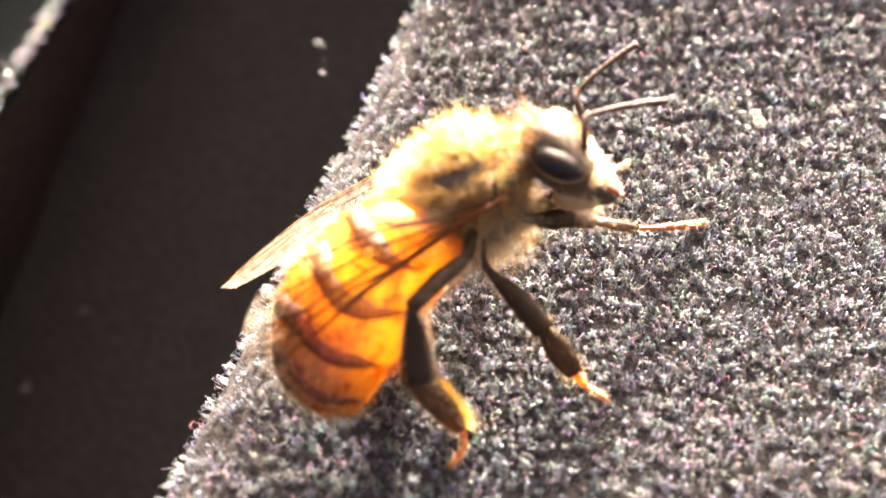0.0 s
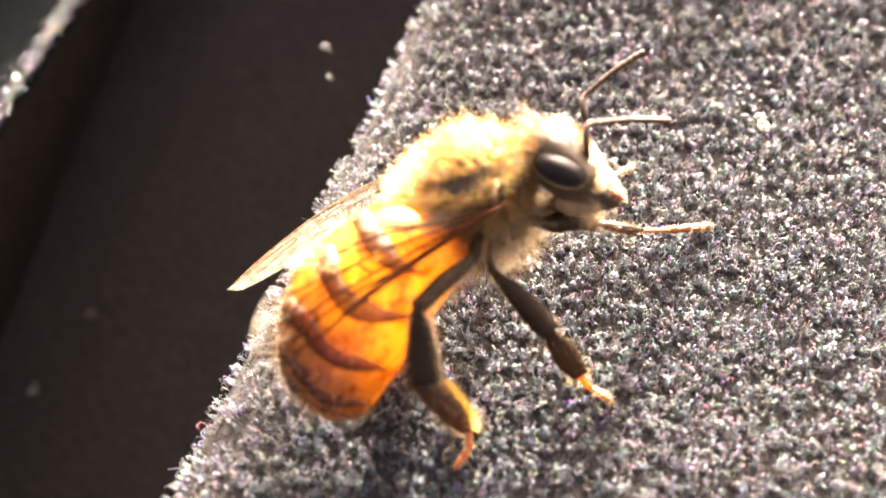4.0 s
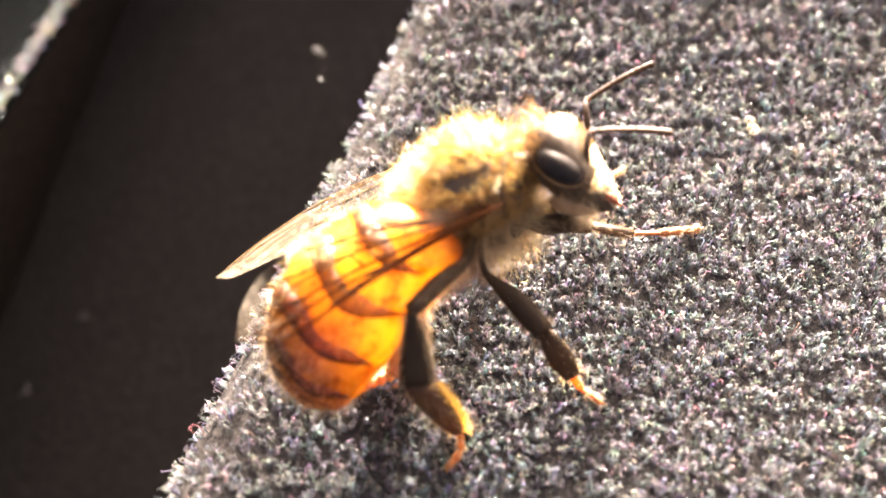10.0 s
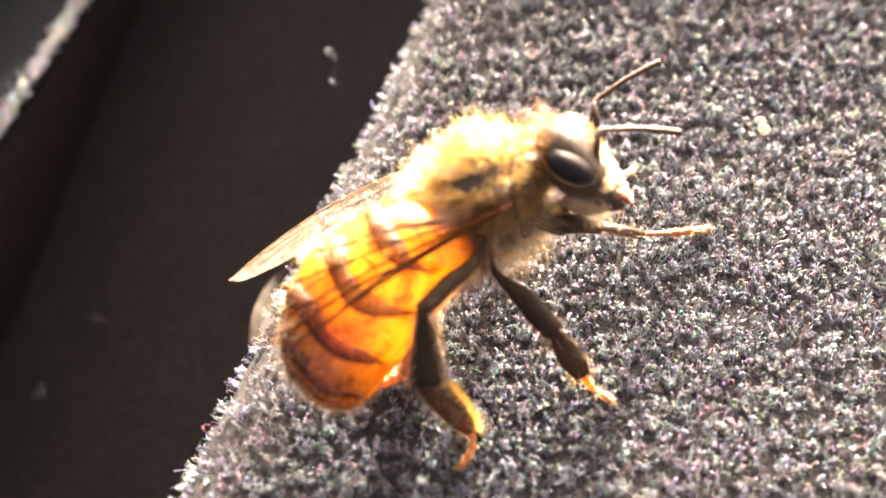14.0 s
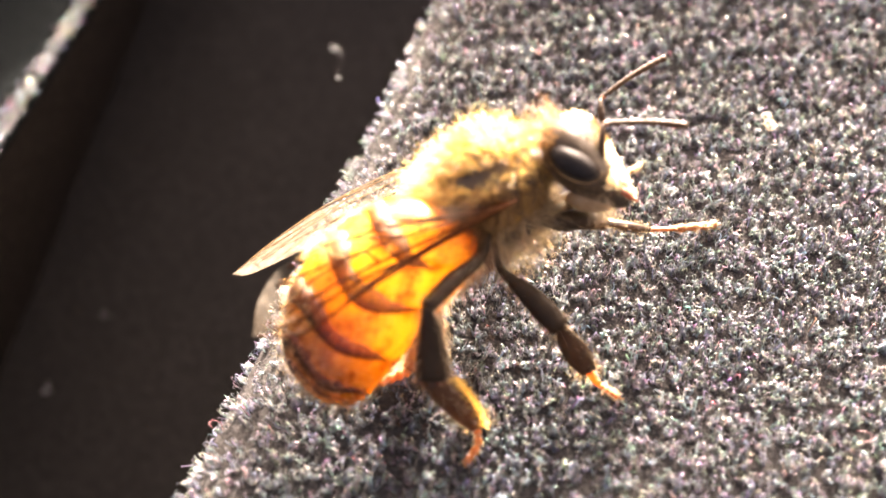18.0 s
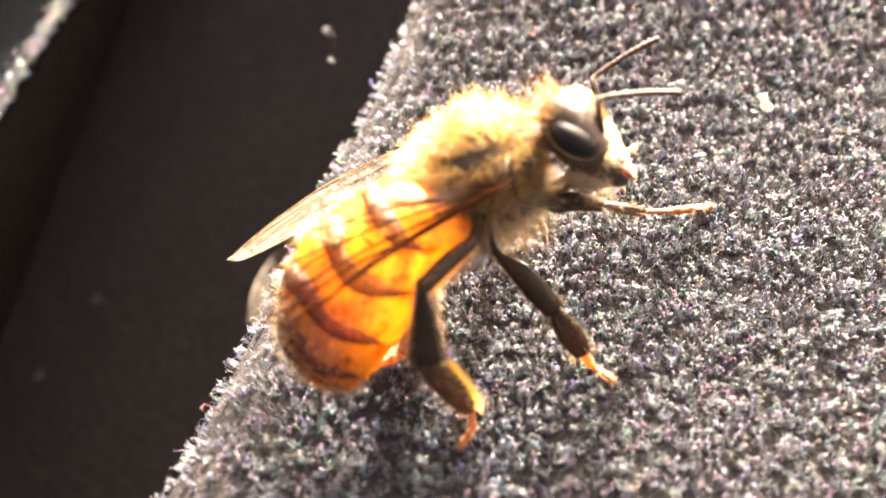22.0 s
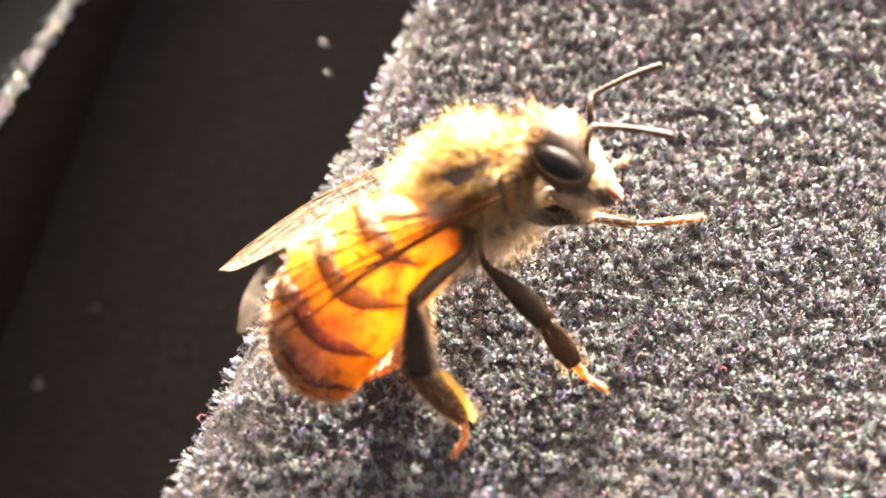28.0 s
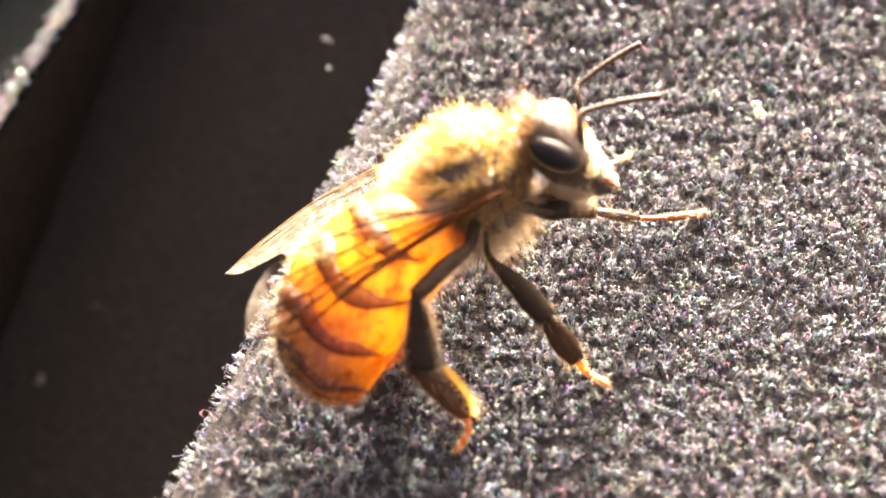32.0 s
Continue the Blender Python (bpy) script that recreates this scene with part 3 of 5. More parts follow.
e_len = np.concatenate([RNG.uniform(0.1, 1.0, en) ** 2 * 0.55, np.repeat(c_len, per) * RNG.uniform(0.5, 1.1, cn * per)])
ob = new("edge_fuzz", big_mesh("edge_fuzz", *rods(er, e_way, e_len, 0.03, 0.06, 0.6), PILE, True))
ob.parent = cushion
tagged(ob, "sparse loose fibres along the edge", kind="stuff")
GREY_FIBRE = lint_material("grey_fibre", (0.3, 0.31, 0.33))
b = Vector((-5.5, 13.3, -3.6))
for shift, size in (((0, 0, 0), 1.0), ((0.25, -1.75, 0.1), 0.5)):
    tip = [b + Vector(shift) + Vector(p) * size for p in ((-0.25, 0.12, 0.1), (0, 0, 0), (0.12, 0.1, 0.15), (-0.1, 0.25, 0.1), (-0.05, 0.05, 0.25), (0.25, 0.0, 0.05), (0.3, -0.3, 0.0))]
    part("stray_fibre", tube(spline(tip, 6), [0.004, 0.008, 0.011, 0.010, 0.008, 0.005, 0.003], 6), GREY_FIBRE, cushion, "loose curl of fibre hanging over the gap")
thread = [b + Vector(p) for p in ((0.3, -0.3, 0.0), (0.33, -0.9, -0.05), (0.25, -1.75, 0.1), (1.2, -1.5, 0.3), (2.4, -0.8, 1.6), (3.2, -0.6, 2.6))]
part("stray_fibre", tube(spline(thread, 6), [0.003, 0.003], 5), BACKING, cushion, "hair-thin black thread that holds the curls")
# ---- the bee ----
# B gives a place from the bee's own three axes: to the right, up and towards the viewer
ORIGIN = Vector((0.72, 0.30, 3.90))
TILT = radians(55.0)
AX_R, AX_U, AX_C = Vector((1, 0, 0)), Vector((0, math.sin(TILT), math.cos(TILT))), Vector((0, -math.cos(TILT), math.sin(TILT)))
ROOT = Vector((ORIGIN.x, ORIGIN.y, 0))


def D(r, u, c):
    return AX_R * r + AX_U * u + AX_C * c


def B(r, u, c):
    """A place in the bee's space, whose origin is the ground below it."""
    return ORIGIN - ROOT + D(r, u, c)


EYE = Vector((0.0, -22.9, 32.8)) - ROOT
TRUNK = 0.8        # how far the trunk stands higher on its legs


def lifted(r, u, c, d):
    """The place B(r, u, c), raised d off the cloth along the slanting line to the viewer."""
    p = B(r, u, c)
    return p + (EYE - p).normalized() * d


def frame_of(x, z):
    """A turn whose first axis is x and whose third is as near z as can be."""
    x = x.normalized()
    z = (z - x * z.dot(x)).normalized()
    return Matrix((x, z.cross(x), z)).transposed()


def placed(p, turn=None):
    return Matrix.Translation(p * MM) @ (turn.to_4x4() if turn else Matrix())


bee = tagged(new("honey_bee"), "honey bee with golden fur and amber abdomen on black fabric", "bee")
bee.matrix_basis = Matrix.Translation(ROOT * MM)

# thorax
THORAX_AT = lifted(0, 0, 0, TRUNK)
THORAX_TURN = frame_of(D(0.95, 0.27, -0.08), D(-0.22, 0.81, 0.55))


def sloped(v):
    """The back of the trunk falls towards the waist."""
    v = np.asarray(v, float).copy()
    v[:, 2] -= 0.17 * np.clip(0.6 - v[:, 0], 0, None) * np.clip(v[:, 2], 0, 1)
    return v


hump = ball((0, 0, 0), (2.0, 1.8, 1.5), n=28, m=18)
thorax = part("thorax", join((sloped(hump[0]), hump[1]), ball((0.35, -0.1, -1.2), (1.5, 1.35, 1.0))), BODY_DARK, bee,
              "dark brown thorax", placed(THORAX_AT, THORAX_TURN))


def fur_on_ball(axes, count, length, width, keep=lambda d: True, back=0.5, curl=0.25, centre=(0, 0, 0)):
    d = RNG.normal(0, 1, (count, 3))
    d /= np.linalg.norm(d, axis=1)[:, None]
    d = d[np.array([keep(q) for q in d])]
    roots = sloped(d * np.array(axes) * 0.98 + np.array(centre))
    n = d / np.array(axes)
    n /= np.linalg.norm(n, axis=1)[:, None]
    # the hairs lean together in small tufts
    ways = n + np.array((-back, 0, 0)) + 0.4 * np.sin(roots[:, (1, 2, 0)] * 11.0 + 5.0 * np.sin(roots * 4.0))
    return hairs(roots, ways, RNG.uniform(0.6, 1.2, len(d)) * length, width, sag=(-0.25, 0, -0.1), curl=curl)


def bald(d):
    # a bare patch on each flank
    return ((d[0] + 0.1) / 0.36) ** 2 + ((d[2] - 0.7) / 0.24) ** 2 < 1 and abs(d[1]) > 0.4
def top_fur(d):
    if d[2] < 0.72 and abs(d[1]) > 0.35:
        return RNG.uniform() < (0.0 if bald(d) else 0.3)
    return True
def flank_fur(d):
    if abs(d[1]) < 0.3 or d[2] > 0.8:
        return False
    return RNG.uniform() < (0.04 if bald(d) else 0.7 if d[2] > 0.3 else 0.8)
# paler hairs imitate the white-hot sun on the back's front and rear
def sunlit_fur(d):
    front = d[0] > 0.0 and d[2] > 0.74 and abs(d[1]) < 0.6
    rear = d[0] < -0.7 and d[2] > -0.1
    return (front or rear) and RNG.uniform() < 0.6
def tuft_fur(d):
    return abs(d[1]) > 0.4 and abs(d[2] - 0.42 - 0.06 * math.sin(9 * d[0])) < 0.06
for name, axes, count, length, width, keep, back, curl, centre, hair, label in (
        ("fur", (2.0, 1.8, 1.5), 38000, 0.47, 0.010, top_fur, 0.5, 0.25, (0, 0, 0), GOLD_HAIR, "dense golden hairs on the back"),
        ("long_hair", (2.0, 1.8, 1.5), 5000, 0.58, 0.008, lambda d: d[2] > 0.3 and not bald(d), 0.7, 0.3, (0, 0, 0), GOLD_HAIR, "longer golden hairs standing out of the fur"),
        ("flank_hair", (2.0, 1.8, 1.5), 22000, 0.32, 0.011, flank_fur, 0.5, 0.3, (0, 0, 0), TAN_HAIR, "brown hairs on the flanks"),
        ("tuft", (2.02, 1.82, 1.52), 13000, 0.42, 0.015, tuft_fur, 0.1, 0.35, (0, 0, 0), STRAW_HAIR, "row of paler tufts along the flank"),
        ("sunlit_fur", (2.0, 1.8, 1.5), 24000, 0.5, 0.011, sunlit_fur, 0.4, 0.3, (0, 0, 0), STRAW_HAIR, "straw-coloured hairs standing for the sunlit front and rear of the back"),
        ("fringe", (1.5, 1.35, 1.0), 9000, 0.85, 0.010, lambda d: d[2] < 0.3, 0.0, 0.35, (0.35, -0.1, -1.2), FRINGE_HAIR, "long tan hairs below the thorax")):
    ob = new(name, big_mesh("thorax_" + name, *fur_on_ball(axes, count, length, width, keep, back, curl, centre), hair))
    ob.parent = thorax
    tagged(ob, label, kind="stuff")

# abdomen: overlapping rings that taper to the tail
WAIST = lifted(-1.58, -0.89, 0.20, 0.9)
TAIL_AT = lifted(-5.08, -6.83, 1.00, 1.3)
ABD_AXIS = (TAIL_AT - WAIST).normalized()
ABD_LEN = (TAIL_AT - WAIST).length
ABD_TURN = frame_of(ABD_AXIS, D(-0.70, 0.55, 0.40))
ABD_SHAPE = [(0.0, 1.0, -0.45), (0.05, 1.6, -0.42), (0.12, 1.9, -0.35), (0.22, 2.02, -0.05), (0.45, 2.08, 0.45), (0.65, 1.98, 0.46),
             (0.8, 1.72, 0.36), (0.9, 1.4, 0.2), (0.96, 1.0, 0.08), (1.0, 0.3, 0.0)]


def abd_at(s):
    """Half width, and how far the middle lies towards the back."""
    for (a, p, u), (b, q, v) in zip(ABD_SHAPE, ABD_SHAPE[1:]):
        if s <= b:
            f = (s - a) / (b - a)
            return p + (q - p) * f, u + (v - u) * f
    return 0.2, 0.0


def sweep_of(s, q):
    """How far a ring's edge at s reaches towards the tail on the flanks (q: the angle from the back)."""
    k = float(np.interp(s, (0.0, 0.2, 0.4, 0.675, 0.865, 1.0), (0.03, 0.15, 0.17, 0.095, 0.085, 0.0)))
    a = abs(math.atan2(math.sin(q), math.cos(q)))
    return min(1.0, s + k * math.sin(min(1.3 * a, math.pi)) ** 2)


def abd_point(s, q, grow):
    x = sweep_of(s, q)
    r, lift = abd_at(x)
    r = r * (0.985 - 0.03 * x) + grow
    return (x * ABD_LEN, r * 1.02 * math.sin(q), lift + r * math.cos(q))


def abd_ring(s, grow=0.0, n=56):
    return [abd_point(s, 2 * math.pi * k / n, grow) for k in range(n)]


cuts = [0.0, 0.18, 0.41, 0.685, 0.87, 0.95, 1.0]
profile = []
for a, b in zip(cuts, cuts[1:]):
    profile += [(a + (b - a) * k / 7, 0.06 * k / 7) for k in range(8)]
abdomen = part("abdomen", loft([abd_ring(s, g) for s, g in profile]), FLESH, bee, "glowing amber abdomen of overlapping rings", placed(WAIST, ABD_TURN))


def band_shape(b, wide, reach, grow=0.075, n=64):
    """A dark stripe on the hind edge of a ring: broad on the back, tapering out on the flanks."""
    rows = []
    for k in range(n + 1):
        q = -reach + 2 * reach * k / n
        w = wide * max(0.05, 1 - abs(q / reach) ** 3) * (1 + 0.1 * math.sin(7 * q + 40 * b) + 0.05 * math.sin(17 * q + 9 * b))
        rows.append([abd_point(a, q, g) for a, g in ((b, 0.0), (b, grow), (b - w * 0.5, grow + 0.008), (b - w, grow - 0.02), (b - w, 0.0))])
    return loft(rows)


for b, wide, reach in ((0.195, 0.075, 1.75), (0.435, 0.115, 2.15), (0.705, 0.11, 2.15), (0.885, 0.08, 2.4), (0.955, 0.035, 2.4)):
    part("band", band_shape(b, wide, reach), BAND, abdomen, "dark brown band")
hs = RNG.uniform(0.05, 1.0, 1500) ** 0.8 * 0.9
ha = RNG.uniform(0, 2 * np.pi, 1500)
roots = np.array([(s * ABD_LEN, abd_at(s)[0] * math.sin(q), abd_at(s)[1] + abd_at(s)[0] * math.cos(q)) for s, q in zip(hs, ha)])
ways = np.array([(0.9, math.sin(q) * 0.7, math.cos(q) * 0.7) for q in ha])
ob = new("down", big_mesh("down", *hairs(roots, ways, RNG.uniform(0.12, 0.3, 1500), 0.011, sag=(0.1, 0, 0)), TAN_HAIR))
ob.parent = abdomen
tagged(ob, "sparse pale down", kind="stuff")
n = 900
ts = 1.0 - np.abs(RNG.normal(0, 0.09, n))
ta = RNG.uniform(0, 2 * np.pi, n)
roots = np.array([(s * ABD_LEN, abd_at(s)[0] * math.sin(q), abd_at(s)[1] + abd_at(s)[0] * math.cos(q)) for s, q in zip(ts, ta)])
ways = np.array([(1.0, math.sin(q) * 0.8, math.cos(q) * 0.8) for q in ta])
ob = new("tail_hair", big_mesh("tail_hair", *hairs(roots, ways, RNG.uniform(0.12, 0.42, n), 0.009, sag=(0, 0, 0)), FRINGE_HAIR))
ob.parent = abdomen
tagged(ob, "short tan hairs round the tail", kind="stuff")
n = 4400
ts = np.abs(RNG.normal(0.0, 0.13, n)) + 0.01
ta = RNG.uniform(0.35 * np.pi, 1.65 * np.pi, n)
roots = np.array([(s * ABD_LEN, abd_at(s)[0] * math.sin(q), abd_at(s)[1] + abd_at(s)[0] * math.cos(q)) for s, q in zip(ts, ta)])
ways = np.array([(-0.25, math.sin(q), math.cos(q)) for q in ta])
ob = new("waist_hair", big_mesh("waist_hair", *hairs(roots, ways, RNG.uniform(0.2, 0.6, n), 0.011, sag=(0.1, 0, 0)), CREST_HAIR))
ob.parent = abdomen
tagged(ob, "brown hairs round the waist", kind="stuff")
# bright tufts along the back where each ring ends
n = 260
ts = RNG.choice((0.2, 0.42, 0.46), n) + RNG.normal(0, 0.03, n)
ta = RNG.normal(0.0, 0.4, n)
roots = np.array([(s * ABD_LEN, abd_at(s)[0] * math.sin(q), abd_at(s)[1] + abd_at(s)[0] * math.cos(q)) for s, q in zip(ts, ta)])
ways = np.array([(0.6, math.sin(q), math.cos(q)) for q in ta])
ob = new("back_tuft", big_mesh("back_tuft", *hairs(roots, ways, RNG.uniform(0.12, 0.36, n), 0.010, sag=(0.1, 0, 0)), STRAW_HAIR))
ob.parent = abdomen
tagged(ob, "pale hair tufts along the back", kind="stuff")

# head
HEAD_AT = lifted(3.22, 0.66, 0.10, TRUNK)
HEAD_TURN = frame_of(D(0.68, 0.66, 0.22), D(-0.68, 0.73, 0.0))     # face, vertex
HEAD_Z = (1.62, 1.5, 1.2, 0.7, 0.1, -0.5, -0.92, -1.32, -1.7, -1.88)      # height, half width, depth of the back and of the face
HEAD_W = (0.35, 1.0, 1.5, 1.72, 1.72, 1.5, 1.15, 0.75, 0.45, 0.2)
HEAD_T = (0.2, 0.5, 0.8, 0.98, 1.0, 0.95, 0.8, 0.6, 0.4, 0.2)
HEAD_F = (0.2, 0.5, 0.82, 0.96, 0.84, 0.62, 0.54, 0.46, 0.36, 0.2)
head = part("head", loft([[((f if math.cos(q) > 0 else 1.1 * t) * math.cos(q), w * math.sin(q), z)
                           for q in (2 * math.pi * k / 28 for k in range(28))]
                          for z, w, t, f in zip(HEAD_Z, HEAD_W, HEAD_T, HEAD_F)]),
            HEAD_SHELL, bee, "dark head with pale hairy face", placed(HEAD_AT, HEAD_TURN))
def on_head(d):
    """Where the ways d from its middle leave the head."""
    hz, hw, ht, hf = (np.array(h[::-1]) for h in (HEAD_Z, HEAD_W, HEAD_T, HEAD_F))
    far = np.full(len(d), 0.3)
    for k in np.linspace(0.3, 2.1, 90):
        q = d * k
        wide, back, front = (np.interp(q[:, 2], hz, h, 0.01, 0.01) for h in (hw, 1.1 * ht, hf))
        x = q[:, 0] / np.where(q[:, 0] < 0, back, front)
        far = np.where(x ** 2 + (q[:, 1] / wide) ** 2 < 1, k, far)
    return d * far[:, None]
for sgn in (-1, 1):
    part("eye", ball((-0.2, sgn * 1.5, 0.22), (0.41, 0.59, 0.76), Matrix.Rotation(-0.25, 3, 'Y'), 28, 20), EYE_BLACK, head, "glossy black compound eye")
    part("mandible", tube(spline([(0.15, sgn * 0.6, -1.4), (0.2, sgn * 0.42, -1.72), (0.2, sgn * 0.08, -1.98)], 4), [0.11, 0.085, 0.04], 10), RED_SHELL, head, "reddish amber mandible")
    ring = [(-0.2 + 0.5 * math.cos(a) * math.cos(0.25) - 0.89 * math.sin(a) * math.sin(0.25), sgn * (1.5 - 0.12 * math.sin(a) ** 2),
             0.22 + 0.5 * math.cos(a) * math.sin(0.25) + 0.89 * math.sin(a) * math.cos(0.25)) for a in (radians(95 + 6 * k) for k in range(34))]
    part("eye_rim", tube(ring, [0.006, 0.02, 0.006], 6), TAN_SHELL, head, "pale rim round the eye")
    n = 420
    d = np.column_stack([RNG.normal(0.16, 0.09, n), sgn * np.full(n, 0.75), RNG.normal(-0.62, 0.06, n)])
    d /= np.linalg.norm(d, axis=1)[:, None]
    ob = new("malar_hair", big_mesh("malar_hair", *hairs(on_head(d), d + np.array((0.1, 0, 0.1)), RNG.uniform(0.1, 0.26, n), 0.018, sag=(0, 0, 0)), PALE_HAIR))
    ob.parent = head
    tagged(ob, "pale tuft below the eye", kind="stuff")
part("proboscis", tube(spline([(-0.75, 0, -0.5), (-0.7, -0.15, -0.9), (-0.45, -0.1, -1.4), (-0.15, 0, -1.72)], 5), [0.62, 0.6, 0.42, 0.2, 0.1], 14, 0.9), TAN_SHELL, head,
     "folded tan tongue below the head")
d = RNG.normal(0, 1, (8000, 3))
d /= np.linalg.norm(d, axis=1)[:, None]
d = d[((d[:, 0] > 0.2) & (np.abs(d[:, 1]) < 0.8)) | ((d[:, 0] > 0.3) & (d[:, 2] > -0.6)) | ((d[:, 0] > 0.0) & (d[:, 2] < -0.72))]
# pale on the brow and below the antennae, also to imitate two highlights, brown between them and beside the eyes
pale = ((d[:, 0] > 0.4) & (d[:, 2] < -0.05)) | (d[:, 2] < -0.7) | ((np.abs(d[:, 2] - 0.76) < 0.13) & (d[:, 0] > 0.22) & (np.abs(d[:, 1]) < 0.5))
for name, d, hair, label in (("face_hair", d[pale], PALE_HAIR, "short pale hairs"), ("brow_hair", d[~pale], BROW_HAIR, "short brown-gold hairs")):
    fringe = hairs(on_head(d), d + np.array((0.2, 0, -0.1)), RNG.uniform(0.05, 0.14, len(d)), 0.018, sag=(0, 0, -0.2))
    ob = new(name, big_mesh(name, *fringe, hair))
    ob.parent = head
    tagged(ob, label, kind="stuff")


d = RNG.normal(0, 1, (7000, 3))
d /= np.linalg.norm(d, axis=1)[:, None]
d = d[(d[:, 0] < 0.22) & (d[:, 2] > 0.3) & (np.abs(d[:, 1]) < 0.85)]
crest = hairs(on_head(d), d + np.array((-0.1, 0, 0.3)), RNG.uniform(0.3, 0.85, len(d)), 0.013, sag=(0, 0, 0.0))
ob = new("crest_hair", big_mesh("crest_hair", *crest, CREST_HAIR))
ob.parent = head
tagged(ob, "brown-gold hairs on the crown", kind="stuff")


d = RNG.normal(0, 1, (9000, 3))
d /= np.linalg.norm(d, axis=1)[:, None]
d = d[(np.abs(d[:, 1]) > 0.45) & (d[:, 2] < 0.45) & (d[:, 0] < 0.25) & (((d[:, 0] + 0.2) / 0.36) ** 2 + ((d[:, 2] - 0.12) / 0.46) ** 2 > 1)]
cheek = hairs(on_head(d), d + np.array((-0.3, 0, -0.5)), RNG.uniform(0.04, 0.11, len(d)), 0.009, sag=(0, 0, -0.2))
ob = new("cheek_hair", big_mesh("cheek_hair", *cheek, CREST_HAIR))
ob.parent = head
tagged(ob, "short brown hairs on the cheeks", kind="stuff")
n = 1100
beard_root = np.column_stack([RNG.uniform(-0.8, -0.2, n), RNG.uniform(-1.1, 1.1, n), RNG.uniform(-1.5, -0.4, n)])
beard = hairs(beard_root, np.column_stack([RNG.uniform(-1.0, -0.2, n), RNG.normal(0, 0.3, n), RNG.uniform(-0.9, -0.2, n)]), RNG.uniform(0.3, 0.7, n), 0.010, sag=(0, 0, 0))
ob = new("beard", big_mesh("beard", *beard, FRINGE_HAIR))
ob.parent = head
tagged(ob, "tan fuzz below the head", kind="stuff")


# wings: thin membranes with raised veins
def wing(name, base, lead, tip, trail, veins, label, bold, film, vein):
    """Outline from base along the leading edge to the tip and back along the trailing edge."""
    base = Vector(base)
    top = spline([base] + [Vector(p) for p in lead] + [Vector(tip)], 6)
    bot = spline([base] + [Vector(p) for p in trail] + [Vector(tip)], 6)
    m = 30

    def pick(line, s):
        s *= len(line) - 1
        k = min(int(s), len(line) - 2)
        return line[k].lerp(line[k + 1], s - k)
    rows = []
    for i in range(m + 1):
        a, b = pick(top, i / m), pick(bot, i / m)
        rows.append([a.lerp(b, j / 8) - base for j in range(9)])
    vs = [p for r in rows for p in r]
    fs = [(i * 9 + j, (i + 1) * 9 + j, (i + 1) * 9 + j + 1, i * 9 + j + 1) for i in range(m) for j in range(8)]
    w = part(name, (vs, fs), film, bee, label, placed(base))

    def on(s, q):
        return pick(top, s).lerp(pick(bot, s), q) - base
    part("vein", tube([on(s, 0.0) for s in np.linspace(0.0, 0.97, 26)], [0.06 * bold, 0.055 * bold, 0.045 * bold, 0.032 * bold], 6), vein, w, "thick leading vein")
    for path, r in veins:
        part("vein", tube(spline([on(s, q) for s, q in path], 5), [r * 1.35 * bold, r * bold], 6), vein, w)
    return w, base


WINGS = []
VEINS = [([(0.02, 0.06), (0.2, 0.075), (0.4, 0.07), (0.52, 0.03), (0.56, 0.0)], 0.05), ([(0.0, 0.1), (0.25, 0.22), (0.5, 0.3), (0.62, 0.34)], 0.034), ([(0.05, 0.2), (0.3, 0.5), (0.5, 0.6)], 0.03),
         ([(0.28, 0.02), (0.45, 0.16), (0.66, 0.2), (0.8, 0.08)], 0.035), ([(0.48, 0.17), (0.5, 0.3)], 0.03), ([(0.62, 0.2), (0.6, 0.34)], 0.03),
         ([(0.4, 0.26), (0.42, 0.54)], 0.03), ([(0.6, 0.33), (0.7, 0.5), (0.78, 0.6)], 0.028), ([(0.3, 0.5), (0.45, 0.85)], 0.028),
         ([(0.66, 0.2), (0.76, 0.24), (0.86, 0.3)], 0.025), ([(0.02, 0.3), (0.3, 0.8)], 0.024),
         ([(0.62, 0.34), (0.74, 0.42), (0.85, 0.5)], 0.02), ([(0.5, 0.6), (0.62, 0.72), (0.7, 0.86)], 0.022), ([(0.42, 0.54), (0.58, 0.55), (0.7, 0.5)], 0.024),
         ([(0.2, 0.2), (0.22, 0.42)], 0.02), ([(0.68, 0.04), (0.66, 0.2)], 0.03), ([(0.8, 0.1), (0.86, 0.3), (0.84, 0.52)], 0.02),
         ([(0.3, 0.8), (0.5, 0.9), (0.62, 0.92)], 0.018), ([(0.45, 0.04), (0.5, 0.03), (0.55, 0.012)], 0.062)]
